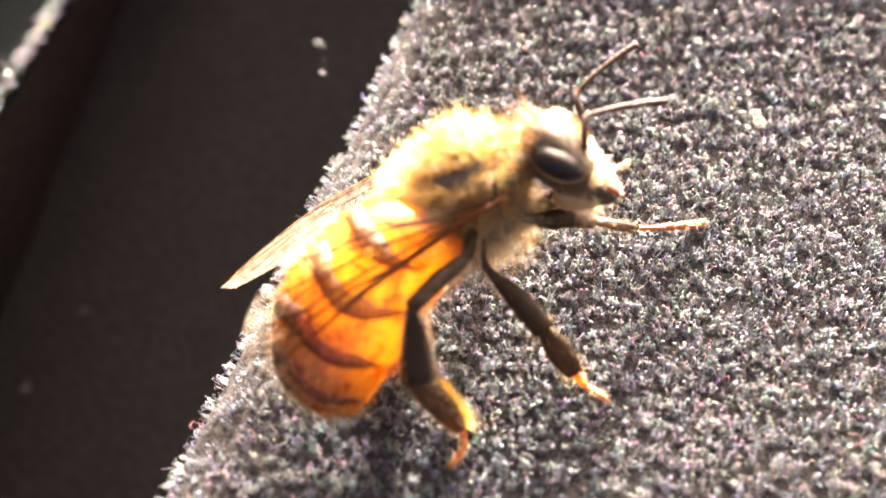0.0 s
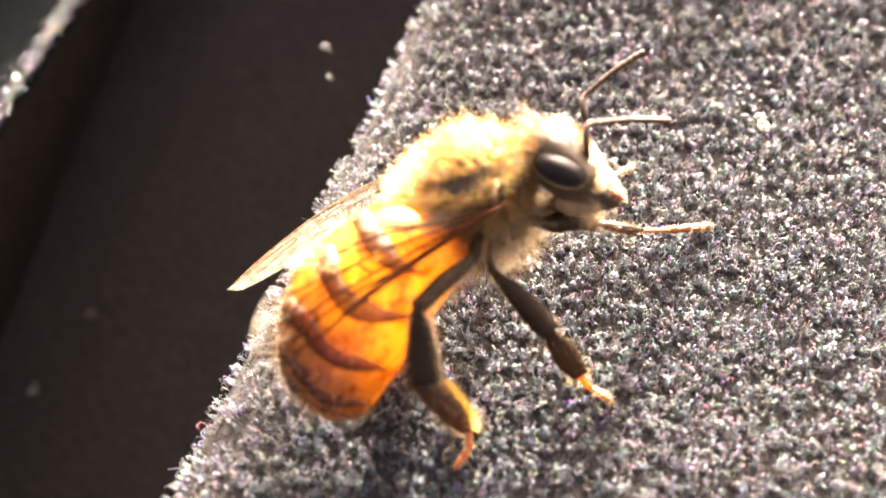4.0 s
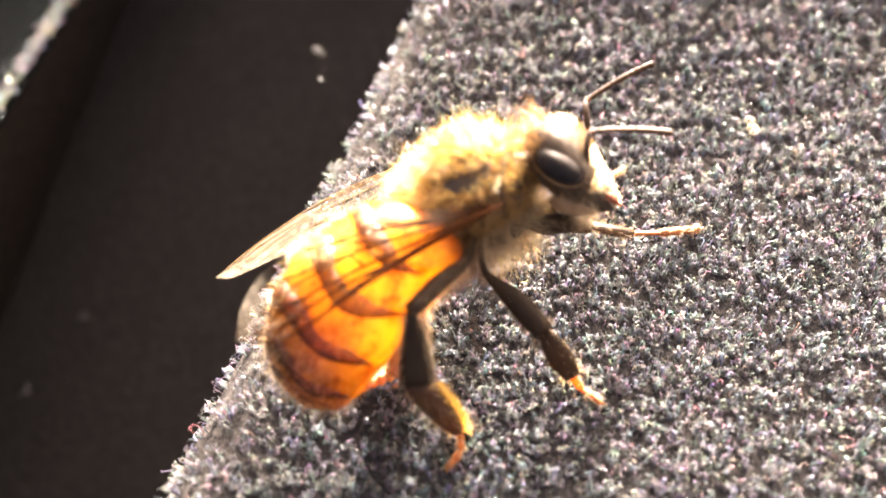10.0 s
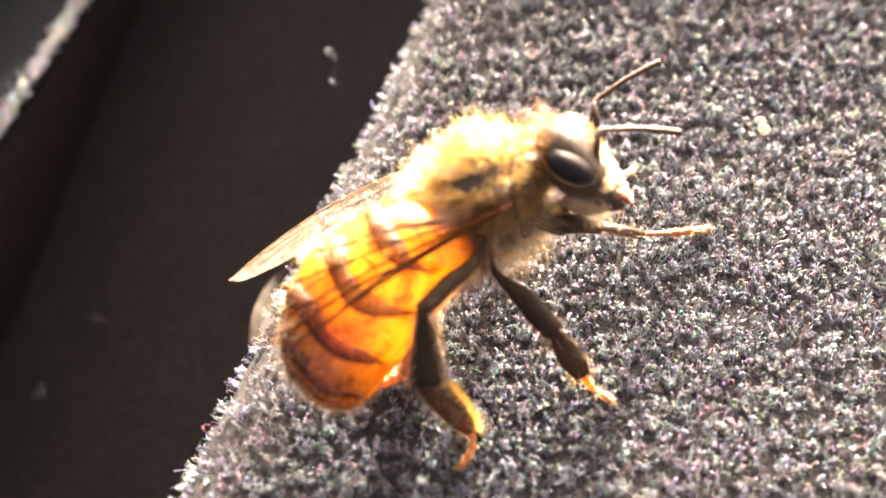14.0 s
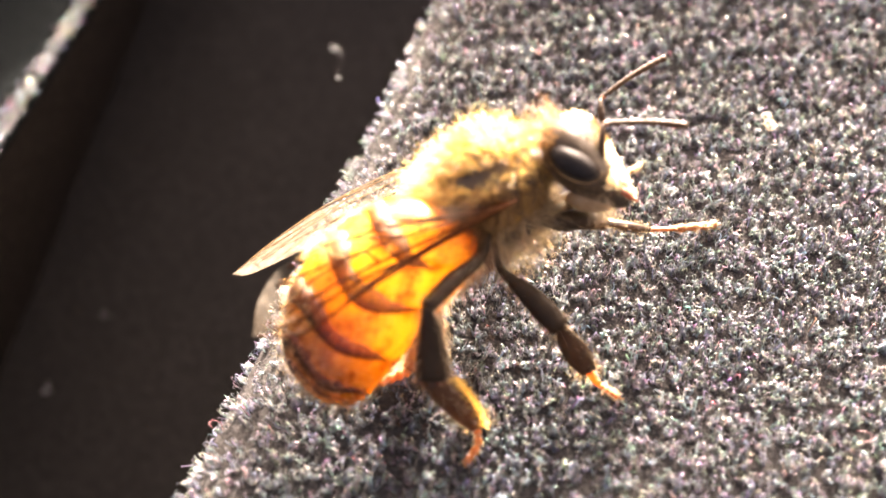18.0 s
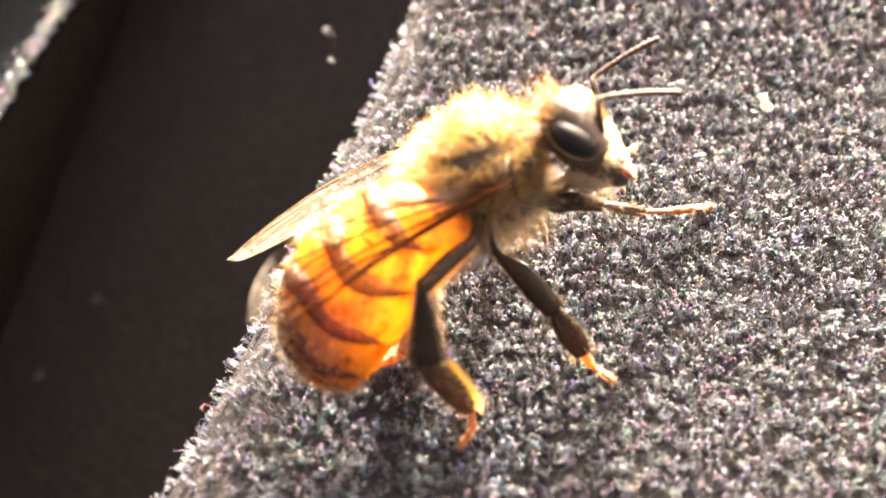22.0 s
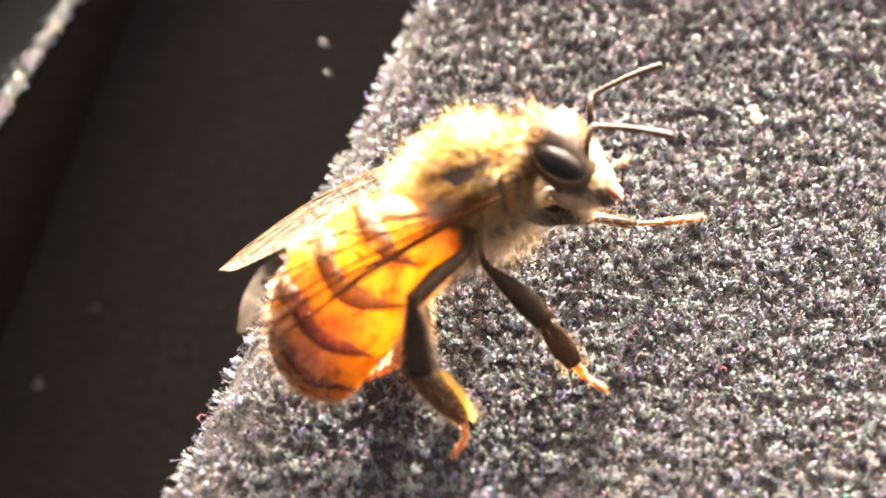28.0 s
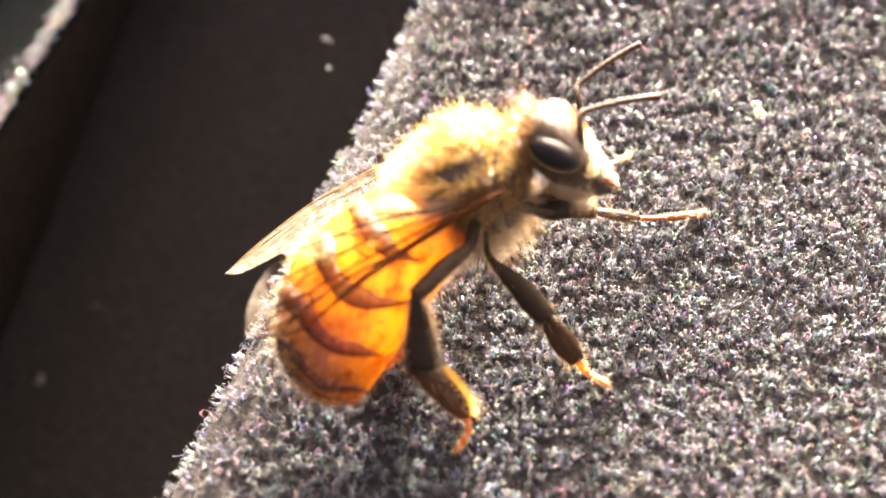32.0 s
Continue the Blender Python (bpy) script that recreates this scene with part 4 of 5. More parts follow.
for name, base, lead, tip, trail, label in (
        ("forewing", lifted(0.95, -0.76, 1.88, TRUNK), [lifted(-1.51, -2.23, 3.52, 0.1), lifted(-3.47, -3.53, 4.30, 0.1), lifted(-5.10, -4.66, 4.23, 0.0)], lifted(-6.60, -4.80, 3.68, 0.0),
         [lifted(-1.35, -1.02, 3.15, 0.4), lifted(-3.70, -1.58, 3.06, 0.45), lifted(-5.68, -2.60, 3.04, 0.2), lifted(-6.50, -3.76, 3.24, 0.0)], "clear forewing with brown veins, folded over the abdomen"),
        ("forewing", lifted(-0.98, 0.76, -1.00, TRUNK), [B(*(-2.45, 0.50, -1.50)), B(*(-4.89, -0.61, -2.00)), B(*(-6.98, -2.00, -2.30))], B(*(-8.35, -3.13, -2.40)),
         [B(*(-1.52, -0.28, -1.20)), B(*(-4.12, -1.45, -1.70)), B(*(-6.02, -2.32, -2.10)), B(*(-7.7, -3.1, -2.30))], "forewing held out past the abdomen, coloured as sunlit")):
    WINGS.append(wing(name, base, lead, tip, trail, VEINS, label, *((1.0, CLEAR_WING, VEIN) if label.startswith("clear") else (0.36, LIT_WING, LIT_VEIN))))
WINGS.append(wing("hindwing", B(0.03, -1.06, 2.6), [B(-1.07, -1.37, 3.25), B(-2.17, -1.56, 3.6), B(-3.17, -1.74, 3.75)], B(-4.11, -2.17, 3.75),
                  [B(-1.15, -1.02, 2.9), B(-2.43, -0.97, 3.2), B(-3.52, -1.21, 3.4), B(-4.04, -1.66, 3.65)],
                  [([(0.02, 0.1), (0.3, 0.12), (0.52, 0.3), (0.75, 0.45)], 0.03), ([(0.36, 0.0), (0.5, 0.26), (0.6, 0.5)], 0.024), ([(0.55, 0.02), (0.66, 0.3)], 0.022)],
                  "clear hindwing below the forewing, with brown veins", 0.8, HIND_WING, VEIN))


# legs
def leg(name, hip, knee, ankle, heel, toe, radii, label, knee_share=0.45):
    hip, knee, ankle, heel, toe = (lifted(*p, d) for p, d in ((hip, TRUNK), (knee, 0.4), (ankle, 0.15), (heel, 0.0), (toe, 0.0)))
    rf, rt, rb, rs = radii
    coxa = hip.lerp(lifted(0.2, -0.9, 0.2, TRUNK), 0.45)
    femur = part(name, tube([(p - hip) for p in spline([coxa, hip, hip.lerp(knee, 0.5) + Vector((0, 0, 0.12)), knee], 5)], [rf[0] * 1.1, rf[0] * 0.9] + rf[1:], 12), LEG_DARK, bee, label, placed(hip))
    foot = FOOT_TAN if name == "front_leg" else LEG_AMBER
    low = []
    for nm, line, r, mat, flat, lab in (("tibia", [knee, knee.lerp(ankle, 0.5), ankle], rt, TIBIA_PALE if name == "front_leg" else LEG_DARK, 0.6, "pale glossy tibia" if name == "front_leg" else "dark tibia"),
                                   ("basitarsus", [ankle, ankle.lerp(heel, 0.5), heel], rb, FOOT_BROWN if rb[1] > 0.4 else foot, 0.5, "flattened basitarsus")):
        low.append(part(nm, tube([p - toe for p in spline(line, 5)], r, 12, flat, AX_R), mat, femur, lab, placed(toe - hip)))
    joints = [p - toe for p in spline([heel, heel.lerp(toe, 0.5) + AX_R * (0.22 if rb[1] > 0.5 else 0.04), toe], 8)]
    swell = [rs * (0.62 + 0.48 * ((k % 4) / 3.0)) for k in range(17)]
    beads = [tube(joints, swell, 9)]
    claw = [toe - toe, (toe - heel).normalized() * 0.12 + Vector((0.08, 0, -0.03))]
    beads.append(tube(claw, [0.06, 0.01], 6))
    low.append(part("tarsus", join(*beads), foot, femur, "tan jointed tarsus" if name == "front_leg" else "orange translucent tarsus", placed(toe - hip)))
    k = RNG.integers(0, 16, 220)
    axis = np.array((toe - heel).normalized())
    out_way = RNG.normal(0, 1, (220, 3))
    out_way -= axis[None] * (out_way @ axis)[:, None]
    out_way /= np.linalg.norm(out_way, axis=1)[:, None]
    at = np.array([joints[q].lerp(joints[q + 1], RNG.uniform()) for q in k]) + out_way * rs * 0.8
    ob = new("bristles", big_mesh("foot_bristles", *hairs(at, out_way * 0.6 + axis[None], RNG.uniform(0.08, 0.24, 220), 0.012), LEG_HAIR))
    ob.parent = femur
    ob.matrix_basis = placed(toe - hip)
    low.append(tagged(ob, "fine pale bristles", kind="stuff"))
    # fringes of fine hairs
    slim = min(1.0, rt[-1] / 0.42) * (0.4 if name == "front_leg" else 1.0)
    for nm, owner, a, b, r0, r1, shift, count in (("bristles", femur, hip, knee, rf[0], rf[-1], hip, 1000), ("bristles", low[0], knee, ankle, rt[0], rt[-1], toe, 900),
                                                  ("bristles", low[1], ankle, heel, rb[0], rb[-1], toe, 600 if rb[1] > 0.2 else 60)):
        count = int(count * slim ** 1.5)
        q = RNG.uniform(0, 1, (count, 1))
        axis = np.array((b - a).normalized())
        out_way = np.array(AX_R)[None] * RNG.choice((-1.0, 1.0), (count, 1)) + np.array(AX_U)[None] * RNG.normal(0, 0.6, (count, 1)) + RNG.normal(0, 0.15, (count, 3))
        out_way -= axis[None] * (out_way @ axis)[:, None]
        out_way /= np.linalg.norm(out_way, axis=1)[:, None]
        root_at = np.array(a - shift)[None] * (1 - q) + np.array(b - shift)[None] * q + out_way * (r0 + (r1 - r0) * q) * 0.8
        ob = new(nm, big_mesh("leg_bristles", *hairs(root_at, out_way + axis[None] * 0.8, RNG.uniform(0.12, 0.5, count) * (0.4 + 0.6 * slim), 0.009, sag=(0, 0, -0.1)), LEG_HAIR))
        if owner is femur:
            ob.parent = femur
        else:
            ob.parent = femur
            ob.matrix_basis = placed(toe - hip)
            low.append(ob)
        tagged(ob, "fine pale bristles", kind="stuff")
    if rb[1] > 0.5:
        # the golden comb along the edge of the broad hind foot joint; its bright hairs and strip imitate sunlight there
        count = 1300
        q = RNG.uniform(0.04, 0.98, (count, 1))
        axis = np.array((heel - ankle).normalized())
        root_at = np.array(ankle - toe)[None] * (1 - q) + np.array(heel - toe)[None] * q
        root_at += np.array(AX_R)[None] * rb[1] * RNG.choice((0.93, 0.97, 1.0, 1.02, 0.45, 0.6, 0.75), (count, 1), p=(0.2, 0.2, 0.2, 0.2, 0.04, 0.06, 0.1)) * (1 - 0.8 * q ** 3) + np.array(AX_C)[None] * RNG.uniform(-0.25, 0.3, (count, 1))
        ways = np.array(AX_R)[None] * 0.8 + np.array(AX_U)[None] * 0.5 + np.array(AX_C)[None] * 0.3 + axis[None] * 0.7 + RNG.normal(0, 0.2, (count, 3))
        ob = new("comb", big_mesh("comb", *hairs(root_at, ways, RNG.uniform(0.08, 0.25, count), 0.02), COMB_HAIR))
        ob.parent = femur
        ob.matrix_basis = placed(toe - hip)
        low.append(tagged(ob, "golden comb of stiff hairs, bright as a sunlit edge", kind="stuff"))
        rim = [ankle.lerp(heel, k / 8) - toe + AX_R * rb[1] * (0.95 - 1.8 * abs(k / 8 - 0.4) ** 2) - AX_C * 0.1 for k in range(9)]
        low.append(part("rim", tube(rim, [0.02, 0.05, 0.06, 0.05, 0.02], 8), LEG_AMBER, femur, "amber strip that imitates the sunlit rim", placed(toe - hip)))
    braced = (0.0, 0.4, 0.0) if name == "hind_leg" else (-0.2, 0.0, 0.3)      # where the knee goes while the trunk leans back
    return femur, low, hip, knee, toe, knee_share, braced


LEGS = [
    leg("hind_leg", (-0.14, -2.48, 1.5), (-1.69, -3.92, 3.1), (-1.57, -6.03, 2.2), (-0.29, -7.67, 1.22), (-0.69, -8.77, 1.44),
        ([0.2, 0.26, 0.25], [0.17, 0.33, 0.46, 0.55], [0.46, 0.54, 0.46, 0.28], 0.125), "dark hairy hind leg"),
    leg("middle_leg", (0.52, -2.82, 0.39), (2.29, -4.65, 0.83), (3.18, -6.03, 0.56), (3.50, -6.47, 0.20), (4.13, -6.90, 0.13),
        ([0.1, 0.13, 0.3, 0.39, 0.34], [0.18, 0.37, 0.41, 0.28], [0.14, 0.125, 0.12], 0.105), "dark hairy middle leg"),
    leg("front_leg", (2.18, -1.34, -0.16), (3.88, -1.31, -1.04), (5.30, -1.54, -1.97), (6.42, -1.52, -2.84), (8.04, -1.38, -3.67),
        ([0.2, 0.34, 0.3, 0.24], [0.2, 0.3, 0.27], [0.17, 0.16, 0.15], 0.14), "front leg with amber foot"),
    leg("hind_leg", (-0.61, -2.29, -1.20), (-1.72, -3.94, -1.60), (-1.92, -5.29, 0.04), (-2.35, -6.09, -0.07), (-3.41, -6.51, -0.14),
        ([0.24, 0.3, 0.28], [0.22, 0.5, 0.55], [0.3, 0.34, 0.3], 0.16), "hind leg hidden below the abdomen, amber foot showing"),
    leg("middle_leg", (0.30, -2.10, -1.20), (0.71, -1.71, -2.60), (1.14, -0.53, -3.66), (1.27, -0.10, -4.32), (1.40, 0.33, -4.93),
        ([0.2, 0.3, 0.26], [0.2, 0.3, 0.24], [0.16, 0.15, 0.14], 0.13), "middle leg behind the body"),
    leg("front_leg", (1.91, -1.03, -0.80), (3.64, -0.43, -1.80), (4.65, 0.26, -3.84), (5.13, 0.50, -4.50), (5.61, 0.81, -5.21),
        ([0.2, 0.3, 0.26], [0.16, 0.22, 0.2], [0.14, 0.13, 0.12], 0.1), "front leg behind the head, amber foot showing"),
]


# antennae: an elbowed scape and a long flagellum
def antenna(name, base, label):
    scape = part(name, tube([(0, 0, 0), (0.5, 0.03, 0), (1.0, 0, 0)], [0.085, 0.1, 0.09], 10), ANTENNA, bee, label)
    L = 2.5
    line, radii = [], []
    for k in range(45):
        x = L * k / 44
        line.append((x, 0, 0.07 * math.sin(math.pi * x / L) - 0.08 * max(0, x - 2.0) ** 2))
        radii.append((0.078 + 0.03 * k / 44) * (0.84 if k % 4 == 0 else 1.0))
    radii[-1] = 0.03
    fl = part("flagellum", tube(line, radii, 10), ANTENNA, scape, "slender jointed flagellum")
    part("joint", ball((0.08, 0, 0), (0.13, 0.085, 0.085), n=12, m=8), RED_SHELL, fl, "amber elbow joint")
    return scape, fl, lifted(*base, TRUNK)


FAR_ANT = antenna("antenna", (3.84, 1.42, -0.40), "dark elbowed antenna, sunlit along its top")
NEAR_ANT = antenna("antenna", (3.56, 0.80, 1.30), "dark elbowed antenna reaching forward")

# ---- how the bee moves ----
THORAX_ROWS = [
    (0.0, -0.34, -0.09),
    (0.5, -0.36, -0.15),
    (1.0, -0.35, -0.13),
    (1.5, -0.32, -0.14),
    (2.0, -0.31, -0.20),
    (2.5, -0.31, -0.19),
    (3.0, -0.33, -0.17),
    (3.5, -0.31, -0.19),
    (5.5, -0.35, -0.18),
    (6.0, 0.30, 0.16),
    (6.5, 0.19, -0.01),
    (7.0, 0.07, -0.03),
    (7.5, 0.04, -0.05),
    (8.0, 0.06, 0.02),
    (8.5, 0.03, 0.02),
    (9.0, 0.00, -0.00),
    (9.5, 0.03, 0.00),
    (10.0, -0.03, -0.03),
    (10.5, -0.03, -0.06),
    (11.0, -0.05, -0.05),
    (11.5, -0.06, -0.04),
    (12.0, -0.09, -0.03),
    (12.5, -0.07, -0.01),
    (13.0, -0.04, -0.01),
    (13.5, -0.05, -0.03),
    (15.5, -0.10, -0.04),
    (16.0, -0.12, -0.10),
    (16.5, -0.11, -0.09),
    (17.0, -0.08, -0.04),
    (17.5, -0.08, -0.06),
    (18.0, -0.09, -0.06),
    (18.5, -0.09, -0.06),
    (19.0, -0.08, -0.10),
    (19.5, -0.10, -0.11),
    (20.0, -0.08, -0.09),
    (20.5, -0.05, -0.04),
    (21.0, -0.09, -0.05),
    (21.5, -0.09, -0.06),
    (22.0, -0.07, -0.03),
    (22.5, -0.07, -0.01),
    (23.0, -0.11, -0.07),
    (23.5, -0.06, -0.07),
    (24.0, -0.09, -0.07),
    (24.5, -0.11, -0.08),
    (26.5, -0.10, -0.03),
    (27.0, -0.11, -0.01),
    (27.5, -0.13, -0.02),
    (28.0, -0.15, -0.10),
    (28.5, -0.13, -0.08),
    (29.0, -0.14, -0.05),
    (29.5, -0.15, -0.09),
    (30.0, -0.14, -0.07),
    (30.5, -0.14, -0.02),
    (31.0, -0.16, -0.06),
    (31.5, -0.37, -0.16),
    (32.0, -0.39, -0.17),
]
WING_ROWS = [
    (0.0, -0.15, -0.04, 3.4),
    (0.5, -0.16, -0.07, 2.7),
    (1.0, -0.16, -0.06, 3.3),
    (1.5, -0.14, -0.06, 3.3),
    (2.0, -0.14, -0.09, 2.8),
    (2.5, -0.14, -0.09, 2.9),
    (3.0, -0.15, -0.08, 3.6),
    (3.5, -0.14, -0.09, 3.2),
    (5.5, -0.16, -0.08, 3.0),
    (6.0, 0.30, 0.16, -0.3),
    (6.5, 0.19, -0.01, -1.0),
    (7.0, 0.07, -0.03, -0.4),
    (7.5, 0.04, -0.05, -1.0),
    (8.0, 0.06, 0.02, -0.0),
    (8.5, 0.03, 0.02, -0.1),
    (9.0, 0.00, -0.00, -0.4),
    (9.5, 0.03, 0.00, 0.0),
    (10.0, -0.03, -0.03, -0.4),
    (10.5, -0.03, -0.06, -0.3),
    (11.0, -0.05, -0.05, 0.4),
    (11.5, -0.06, -0.04, 0.4),
    (12.0, -0.09, -0.03, 0.2),
    (12.5, -0.07, -0.01, 0.4),
    (13.0, -0.04, -0.01, 0.4),
    (13.5, -0.05, -0.03, 0.2),
    (15.5, -0.10, -0.04, 0.1),
    (16.0, -0.12, -0.10, -0.6),
    (16.5, -0.11, -0.09, -1.1),
    (17.0, -0.08, -0.04, -0.1),
    (17.5, -0.08, -0.06, -0.4),
    (18.0, -0.09, -0.06, -0.6),
    (18.5, -0.09, -0.06, 0.1),
    (19.0, -0.08, -0.10, -0.3),
    (19.5, -0.10, -0.11, -0.2),
    (20.0, -0.08, -0.09, 0.1),
    (20.5, -0.05, -0.04, 0.4),
    (21.0, -0.09, -0.05, 0.1),
    (21.5, -0.09, -0.06, -0.1),
    (22.0, -0.07, -0.03, 0.2),
    (22.5, -0.07, -0.01, 0.5),
    (23.0, -0.11, -0.07, -0.1),
    (23.5, -0.06, -0.07, 0.4),
    (24.0, -0.09, -0.07, 0.6),
    (24.5, -0.11, -0.08, -0.2),
    (26.5, -0.10, -0.03, 2.0),
    (27.0, -0.11, -0.01, 1.4),
    (27.5, -0.13, -0.02, 1.0),
    (28.0, -0.15, -0.10, -0.7),
    (28.5, -0.13, -0.08, 0.7),
    (29.0, -0.14, -0.05, 1.1),
    (29.5, -0.15, -0.09, 0.5),
    (30.0, -0.14, -0.07, 1.1),
    (30.5, -0.14, -0.02, 1.4),
    (31.0, -0.16, -0.06, 0.2),
    (31.5, -0.17, -0.07, 1.8),
    (32.0, -0.18, -0.08, 1.6),
]
HEAD_ROWS = [
    (0.0, -0.22, -0.10, 4.56),
    (0.5, -0.32, -0.21, 6.00),
    (1.0, -0.22, -0.11, 2.74),
    (1.5, -0.20, -0.13, 4.39),
    (2.0, -0.30, -0.23, 6.00),
    (2.5, -0.29, -0.23, 6.00),
    (3.0, -0.27, -0.17, 4.80),
    (3.5, -0.30, -0.21, 6.00),
    (5.5, -0.25, -0.13, 3.59),
    (6.0, 0.49, 0.31, -2.78),
    (6.5, 0.27, -0.02, -0.87),
    (7.0, 0.02, -0.12, -0.63),
    (7.5, 0.05, -0.08, -0.06),
    (8.0, 0.14, 0.11, -0.01),
    (8.5, 0.01, 0.00, -0.86),
    (9.0, 0.00, -0.00, -0.00),
    (9.5, 0.11, 0.10, 0.64),
    (10.0, -0.03, -0.07, -0.62),
    (10.5, -0.03, -0.04, 0.74),
    (11.0, 0.09, 0.09, -1.66),
    (11.5, -0.06, -0.05, -0.19),
    (12.0, -0.02, -0.02, 1.34),
    (12.5, -0.01, 0.02, 2.37),
    (13.0, 0.10, 0.12, -0.19),
    (13.5, -0.04, -0.05, 0.45),
    (15.5, -0.03, -0.05, 1.18),
    (16.0, -0.20, -0.20, -0.75),
    (16.5, -0.13, -0.15, 0.22),
    (17.0, 0.07, 0.06, 0.15),
    (17.5, -0.06, -0.13, -0.23),
    (18.0, -0.07, -0.10, -0.01),
    (18.5, 0.05, 0.04, 0.26),
    (19.0, -0.10, -0.15, 0.02),
    (19.5, -0.07, -0.14, 1.05),
    (20.0, 0.05, 0.04, -1.30),
    (20.5, 0.05, 0.09, 0.28),
    (21.0, -0.08, -0.05, -0.16),
    (21.5, -0.03, -0.04, 1.12),
    (22.0, 0.07, 0.05, -1.44),
    (22.5, 0.03, 0.09, 0.43),
    (23.0, -0.07, -0.11, 0.66),
    (23.5, 0.05, 0.05, -1.67),
    (24.0, -0.09, -0.13, -0.58),
    (24.5, -0.05, -0.10, 0.69),
    (26.5, 0.02, 0.10, -3.35),
    (27.0, -0.04, -0.03, -1.46),
    (27.5, -0.04, -0.00, -0.68),
    (28.0, -0.08, -0.24, 0.02),
    (28.5, 0.01, -0.04, -3.24),
    (29.0, -0.02, 0.03, -1.08),
    (29.5, -0.11, -0.17, -0.47),
    (30.0, -0.03, -0.02, -4.78),
    (30.5, 0.00, 0.05, -2.63),
    (31.0, -0.11, -0.14, -1.75),
    (31.5, -0.35, -0.13, 1.45),
    (32.0, -0.35, -0.08, 2.68),
]
ABDOMEN_ROWS = [
    (0.0, 6.10, -0.03),
    (0.5, 5.05, -0.06),
    (1.0, 6.28, -0.06),
    (1.5, 6.17, -0.03),
    (2.0, 4.61, -0.09),
    (2.5, 4.81, -0.06),
    (3.0, 6.05, -0.03),
    (3.5, 5.55, -0.05),
    (5.5, 5.49, -0.04),
    (6.0, -0.25, -0.05),
    (6.5, -0.42, -0.05),
    (7.0, 0.17, -0.06),
    (7.5, -0.36, -0.06),
    (8.0, 0.85, -0.01),
    (8.5, 0.68, -0.01),
    (9.0, -0.00, -0.00),
    (9.5, 0.52, -0.00),
    (10.0, -0.03, 0.01),
    (10.5, 0.36, -0.05),
    (11.0, 1.36, -0.00),
    (11.5, 1.57, -0.04),
    (12.0, 1.11, -0.03),
    (12.5, 1.31, -0.03),
    (13.0, 0.94, 0.04),
    (13.5, 0.73, -0.02),
    (15.5, 0.51, -0.03),
    (16.0, -0.52, -0.01),
    (16.5, -0.89, -0.04),
    (17.0, 0.21, 0.00),
    (17.5, -0.51, -0.01),
    (18.0, -0.40, -0.00),
    (18.5, 0.58, -0.00),
    (19.0, -0.15, -0.00),
    (19.5, 0.24, -0.02),
    (20.0, 0.89, 0.02),
    (20.5, 1.01, 0.01),
    (21.0, 0.88, 0.00),
    (21.5, 0.05, -0.01),
    (22.0, 0.69, 0.03),
    (22.5, 1.05, 0.00),
    (23.0, 0.26, -0.02),
    (23.5, 0.79, 0.02),
    (24.0, 0.92, 0.01),
    (24.5, -0.27, 0.01),
    (26.5, 3.39, 0.07),
    (27.0, 2.78, 0.06),
    (27.5, 2.17, 0.02),
    (28.0, -0.10, 0.01),
    (28.5, 1.62, 0.05),
    (29.0, 1.79, 0.05),
    (29.5, 1.22, 0.02),
    (30.0, 2.10, 0.07),
    (30.5, 2.51, 0.04),
    (31.0, 1.00, 0.02),
    (31.5, 4.95, -0.06),
    (32.0, 4.93, -0.05),
]
